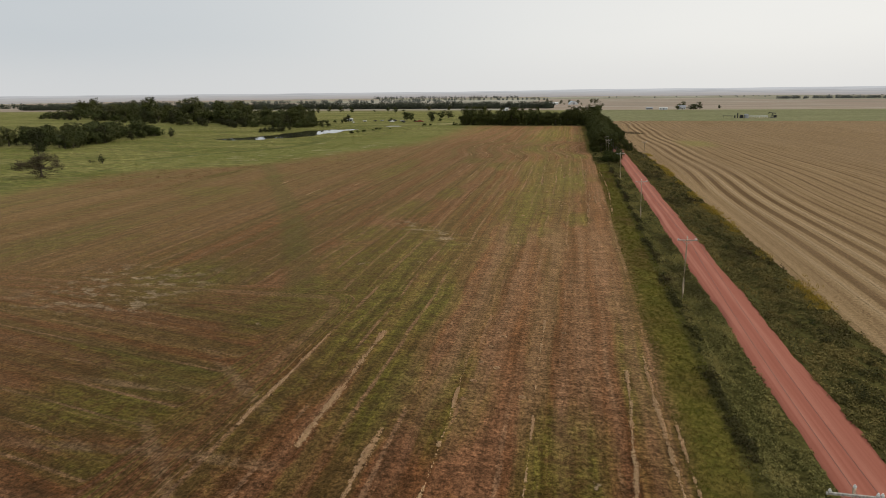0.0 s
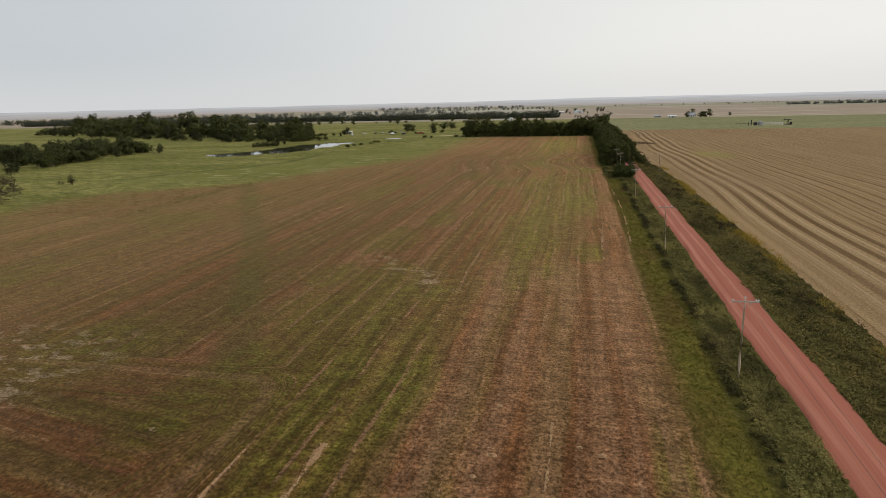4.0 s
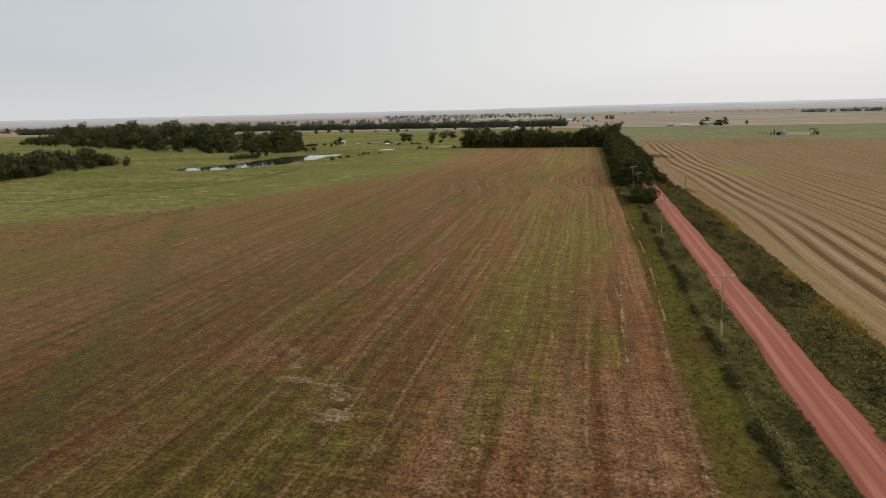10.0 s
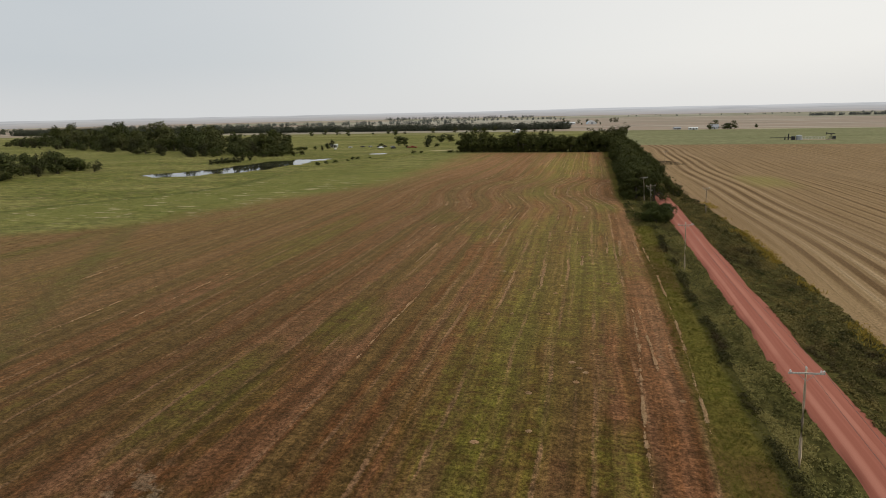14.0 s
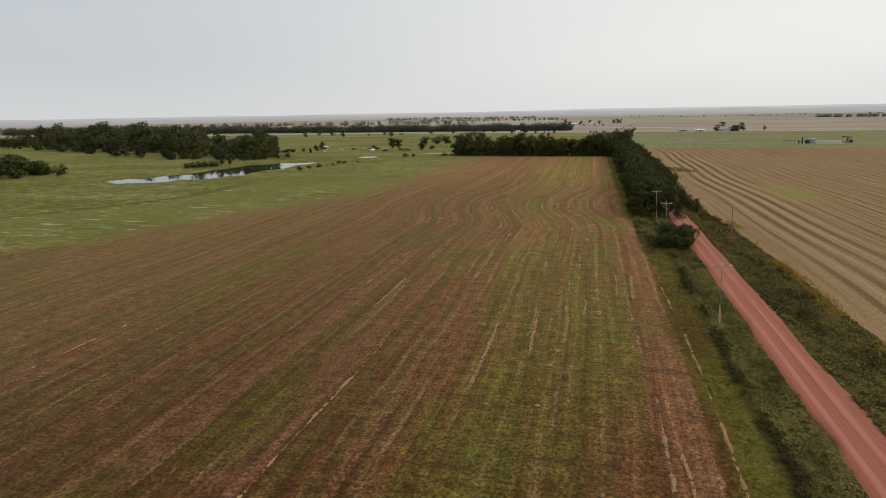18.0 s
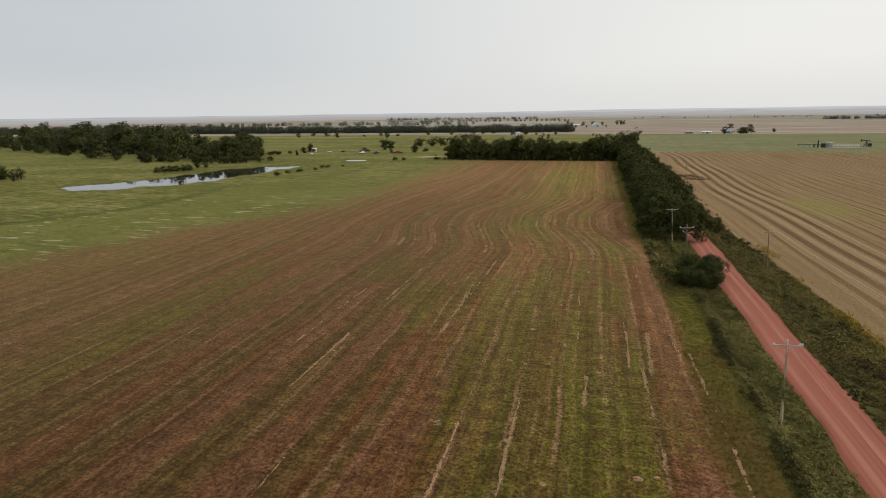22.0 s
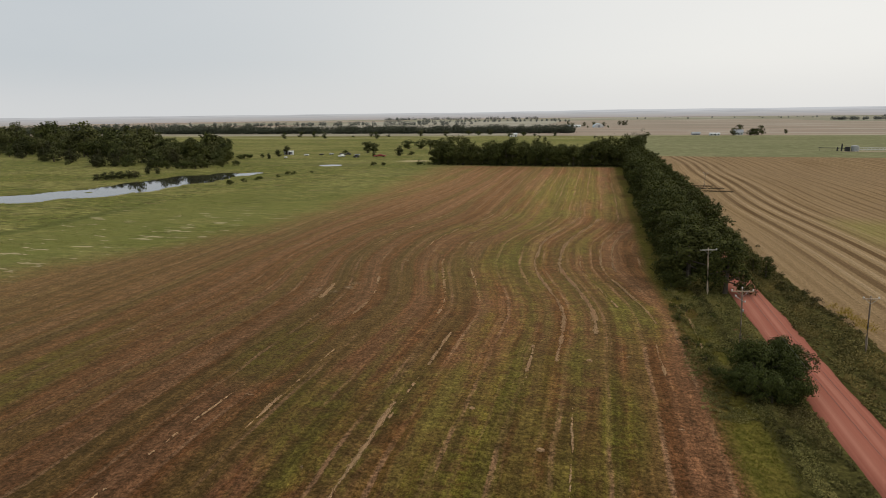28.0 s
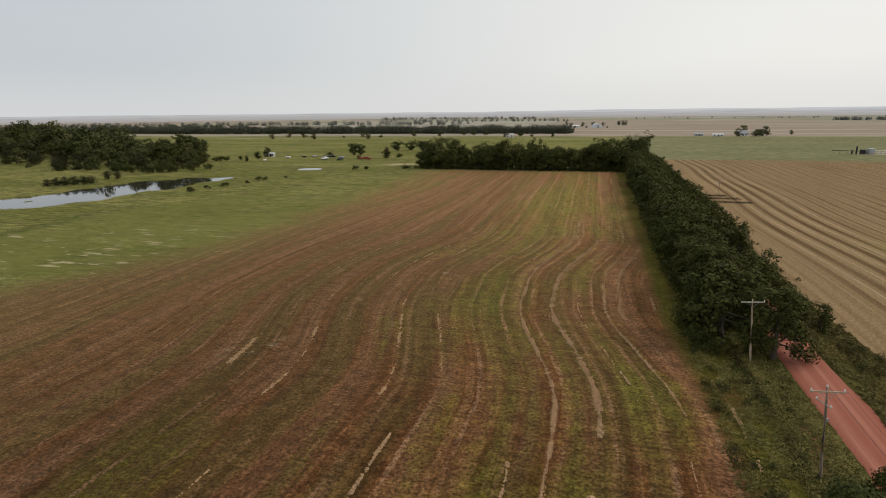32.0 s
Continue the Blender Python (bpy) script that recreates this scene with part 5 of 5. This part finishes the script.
gable_house("camper", "white camper trailer beside cedars", -249, 568, 20, 6.5, 2.4, 2.4, 2.8, WHITE, WHITE, 2)
vehicle("pickup_truck", "white pickup truck parked in the yard", -197, 549, 60, WHITE)
vehicle("pickup_truck", "dark pickup truck parked in the yard", -184, 545, 80, DARK)
vehicle("pickup_truck", "dark pickup truck parked in the yard", -200, 566, 20, DARK)
vehicle("grain_truck", "red farm truck standing in the grass", -170, 553, 5, RED, 8.5)
for i, (x0, y0, mt) in enumerate(((-228, 556, WHITE), (-219, 562, DARK), (-213, 566, GREY_ROOF), (-231, 532, WHITE), (-205, 566, DARK), (-190, 560, GREY_ROOF))):
    t = thing("scrap_trailer", "old farm trailer rusting in the grass", "trailer", x0, y0, float(height(x0, y0)), 37 * i, "scrap row")
    bm = bmesh.new()
    box(bm, 3.4, 1.8, 0.7, (0, 0, 0.9), 0.08)
    part("bed", bm, mt, t)
    for sy in (-0.95, 0.95):
        bm = bmesh.new()
        rod(bm, (0, sy - 0.1, 0.35), (0, sy + 0.1, 0.35), 0.35, 0.35, 12)
        part("wheel", bm, RUBBER, t)
gable_house("shed", "small white sheet metal shed in the far pasture", -119, 873, 10, 4.2, 4.0, 3.8, 4.6, WHITE, WHITE, 1)
gable_house("shed", "low white trailer in the far pasture", -124, 874, 10, 3.5, 2.4, 1.8, 2.2, WHITE, WHITE, 1)
gable_house("shed", "white shed behind the windbreak trees", -28, 522, 0, 9, 6, 3.5, 5.0, WHITE, WHITE, 2)
arch_barn(-22, 1284, 8, 24, 18, 7)
gable_house("barn", "long white barn near the round barn", -60, 1290, 0, 13, 8, 3, 4.6, WHITE, WHITE, 3)
gable_house("barn", "long white barn near the round barn", -78, 1300, 0, 12, 8, 3, 4.4, WHITE, GREY_ROOF, 3)
for x0, y0, h in ((-48, 1320, 10), (-30, 1325, 11), (-70, 1325, 9), (-12, 1315, 10), (-78, 1322, 12), (-5, 1240, 5), (-60, 1240, 5), (-40, 1235, 5)):
    plant("cotton", x0, y0, h, 1.2, "tree round the far farmstead", "tree", "farmstead trees", 700, 5)
# farmstead east of the road
gable_house("farmhouse", "white farmhouse with a grey roof among trees", 137, 925, -8, 10, 8, 3.0, 6.0, WHITE, GREY_ROOF, 3)
gable_house("shed", "long low white shed by the farm lane", 109, 912, 0, 11, 5, 2.2, 3.0, WHITE, WHITE, 3)
gable_house("shed", "grey-roofed low shed by the farm lane", 91, 926, 0, 9, 7, 1.8, 3.4, GREY_ROOF, GREY_ROOF, 2)
for x0, y0, h, wd in ((129, 908, 7, 1.5), (141, 935, 13, 0.9), (147, 911, 8.5, 1.5), (151, 911, 9, 1.5), (155, 914, 8, 1.4), (163, 930, 12, 0.9), (134, 934, 9, 1.0), (197, 960, 6, 1.1)):
    plant("cotton", x0, y0, h, wd, "dark shade tree beside the farmhouse", "tree", "farmhouse trees", 1200, 5)
for x0 in (20, 27, 34):
    plant("cotton", x0, 1420, 11, 1.2, "dark tree on the far skyline", "tree", "skyline trees", 700, 5)

# oil well site in the hay field
bm = bmesh.new()
box(bm, 34, 9, 0.12, (158, 638, 0.06))
tagged(part("gravel_pad", bm, DIRT), "pale gravel pad of the oil well", "pad", kind="structure")
t = thing("tank_battery", "white steel oil tank with a dark end", "tank", 149, 637, 0.12)
bm = bmesh.new()
rod(bm, (0, 0, 0), (0, 0, 3.6), 2.3, 2.3, 24)
part("tank", bm, GALV, t)
bm = bmesh.new()
rod(bm, (0, 0, 3.6), (0, 0, 4.1), 2.3, 0.3, 24)
part("roof", bm, GALV, t)
bm = bmesh.new()
box(bm, 2.4, 2.6, 3.0, (-4.4, 0, 1.5), 0.05)
part("heater", bm, DARK, t)
t = thing("flare_stack", "thin dark separator tower at the well site", "tower", 141, 637, 0.12)
bm = bmesh.new()
rod(bm, (0, 0, 0), (0, 0, 5.2), 0.5, 0.45, 12)
part("column", bm, DARK, t)
bm = bmesh.new()
rod(bm, (-2.6, 0, 0), (-2.6, 0, 2.8), 0.4, 0.4, 12)
part("column", bm, DARK, t)
t = thing("pipe_fence", "long white pipe rack at the well site", "fence", 160, 639, 0.12)
for i in range(9):
    bm = bmesh.new()
    rod(bm, (-10 + 2.4 * i, 0, 0), (-10 + 2.4 * i, 0, 2.2), 0.12, 0.12, 8)
    part("post", bm, WHITE, t)
for z in (1.2, 2.2):
    bm = bmesh.new()
    box(bm, 20, 0.35, 0.35, (-0.4, 0, z), 0.03)
    part("rail", bm, WHITE, t)
t = thing("pumpjack", "dark steel pumpjack standing still", "pumpjack", 174, 640, 0.12, 15)
bm = bmesh.new()
for s in (-0.9, 0.9):
    rod(bm, (-1.3, s, 0), (0, s * 0.3, 4.6), 0.18, 0.16, 6)
    rod(bm, (1.3, s, 0), (0, s * 0.3, 4.6), 0.18, 0.16, 6)
part("samson_post", bm, DARK, t)
bm = bmesh.new()
box(bm, 7.2, 0.4, 0.6, (-0.4, 0, 4.9), 0.04, Matrix.Rotation(0.10, 4, "Y"))
part("walking_beam", bm, DARK, t)
bm = bmesh.new()
box(bm, 0.7, 0.5, 2.0, (-4.1, 0, 5.1), 0.2)
part("horse_head", bm, DARK, t)
for s in (-0.8, 0.8):
    bm = bmesh.new()
    box(bm, 1.6, 0.3, 2.2, (3.0, s, 1.7), 0.2)
    part("counterweight", bm, DARK, t)
bm = bmesh.new()
box(bm, 7.5, 2.2, 0.35, (0.3, 0, 0.18), 0.03)
part("skid", bm, DARK, t)

t = thing("flow_line", "long black pipe on low stands at the well site", "pipe", 136, 638, 0.12)
bm = bmesh.new()
rod(bm, (-9, 0, 2.3), (8, 0, 1.9), 0.16, 0.16, 8)
part("pipe", bm, DARK, t)
for i in range(5):
    bm = bmesh.new()
    rod(bm, (-8 + 3.8 * i, 0, 0), (-8 + 3.8 * i, 0, 2.1), 0.08, 0.08, 6)
    part("stand", bm, DARK, t)

# brush heaps across the stubble's headland
for k, (x0, y0, ln) in enumerate(((15.5, 421, 9.0), (17.5, 414, 11.0), (19.5, 406, 10.0))):
    g = np.random.default_rng(300 + k)
    n = 420
    x, y = x0 + g.uniform(-0.5, 0.5, n) * ln, y0 + g.normal(0, 0.8, n)
    v, f = blades(x, y, height(x, y) + 0.03 + g.random(n) * 0.2, g.uniform(0.2, 0.6, n), np.full(n, 0.06), g, 1.5)
    tagged(mesh_object("brush_heap", v, f, LEAF_DRY), "low heap of dead brush on the bare headland", "brush", "brush heaps", "stuff")
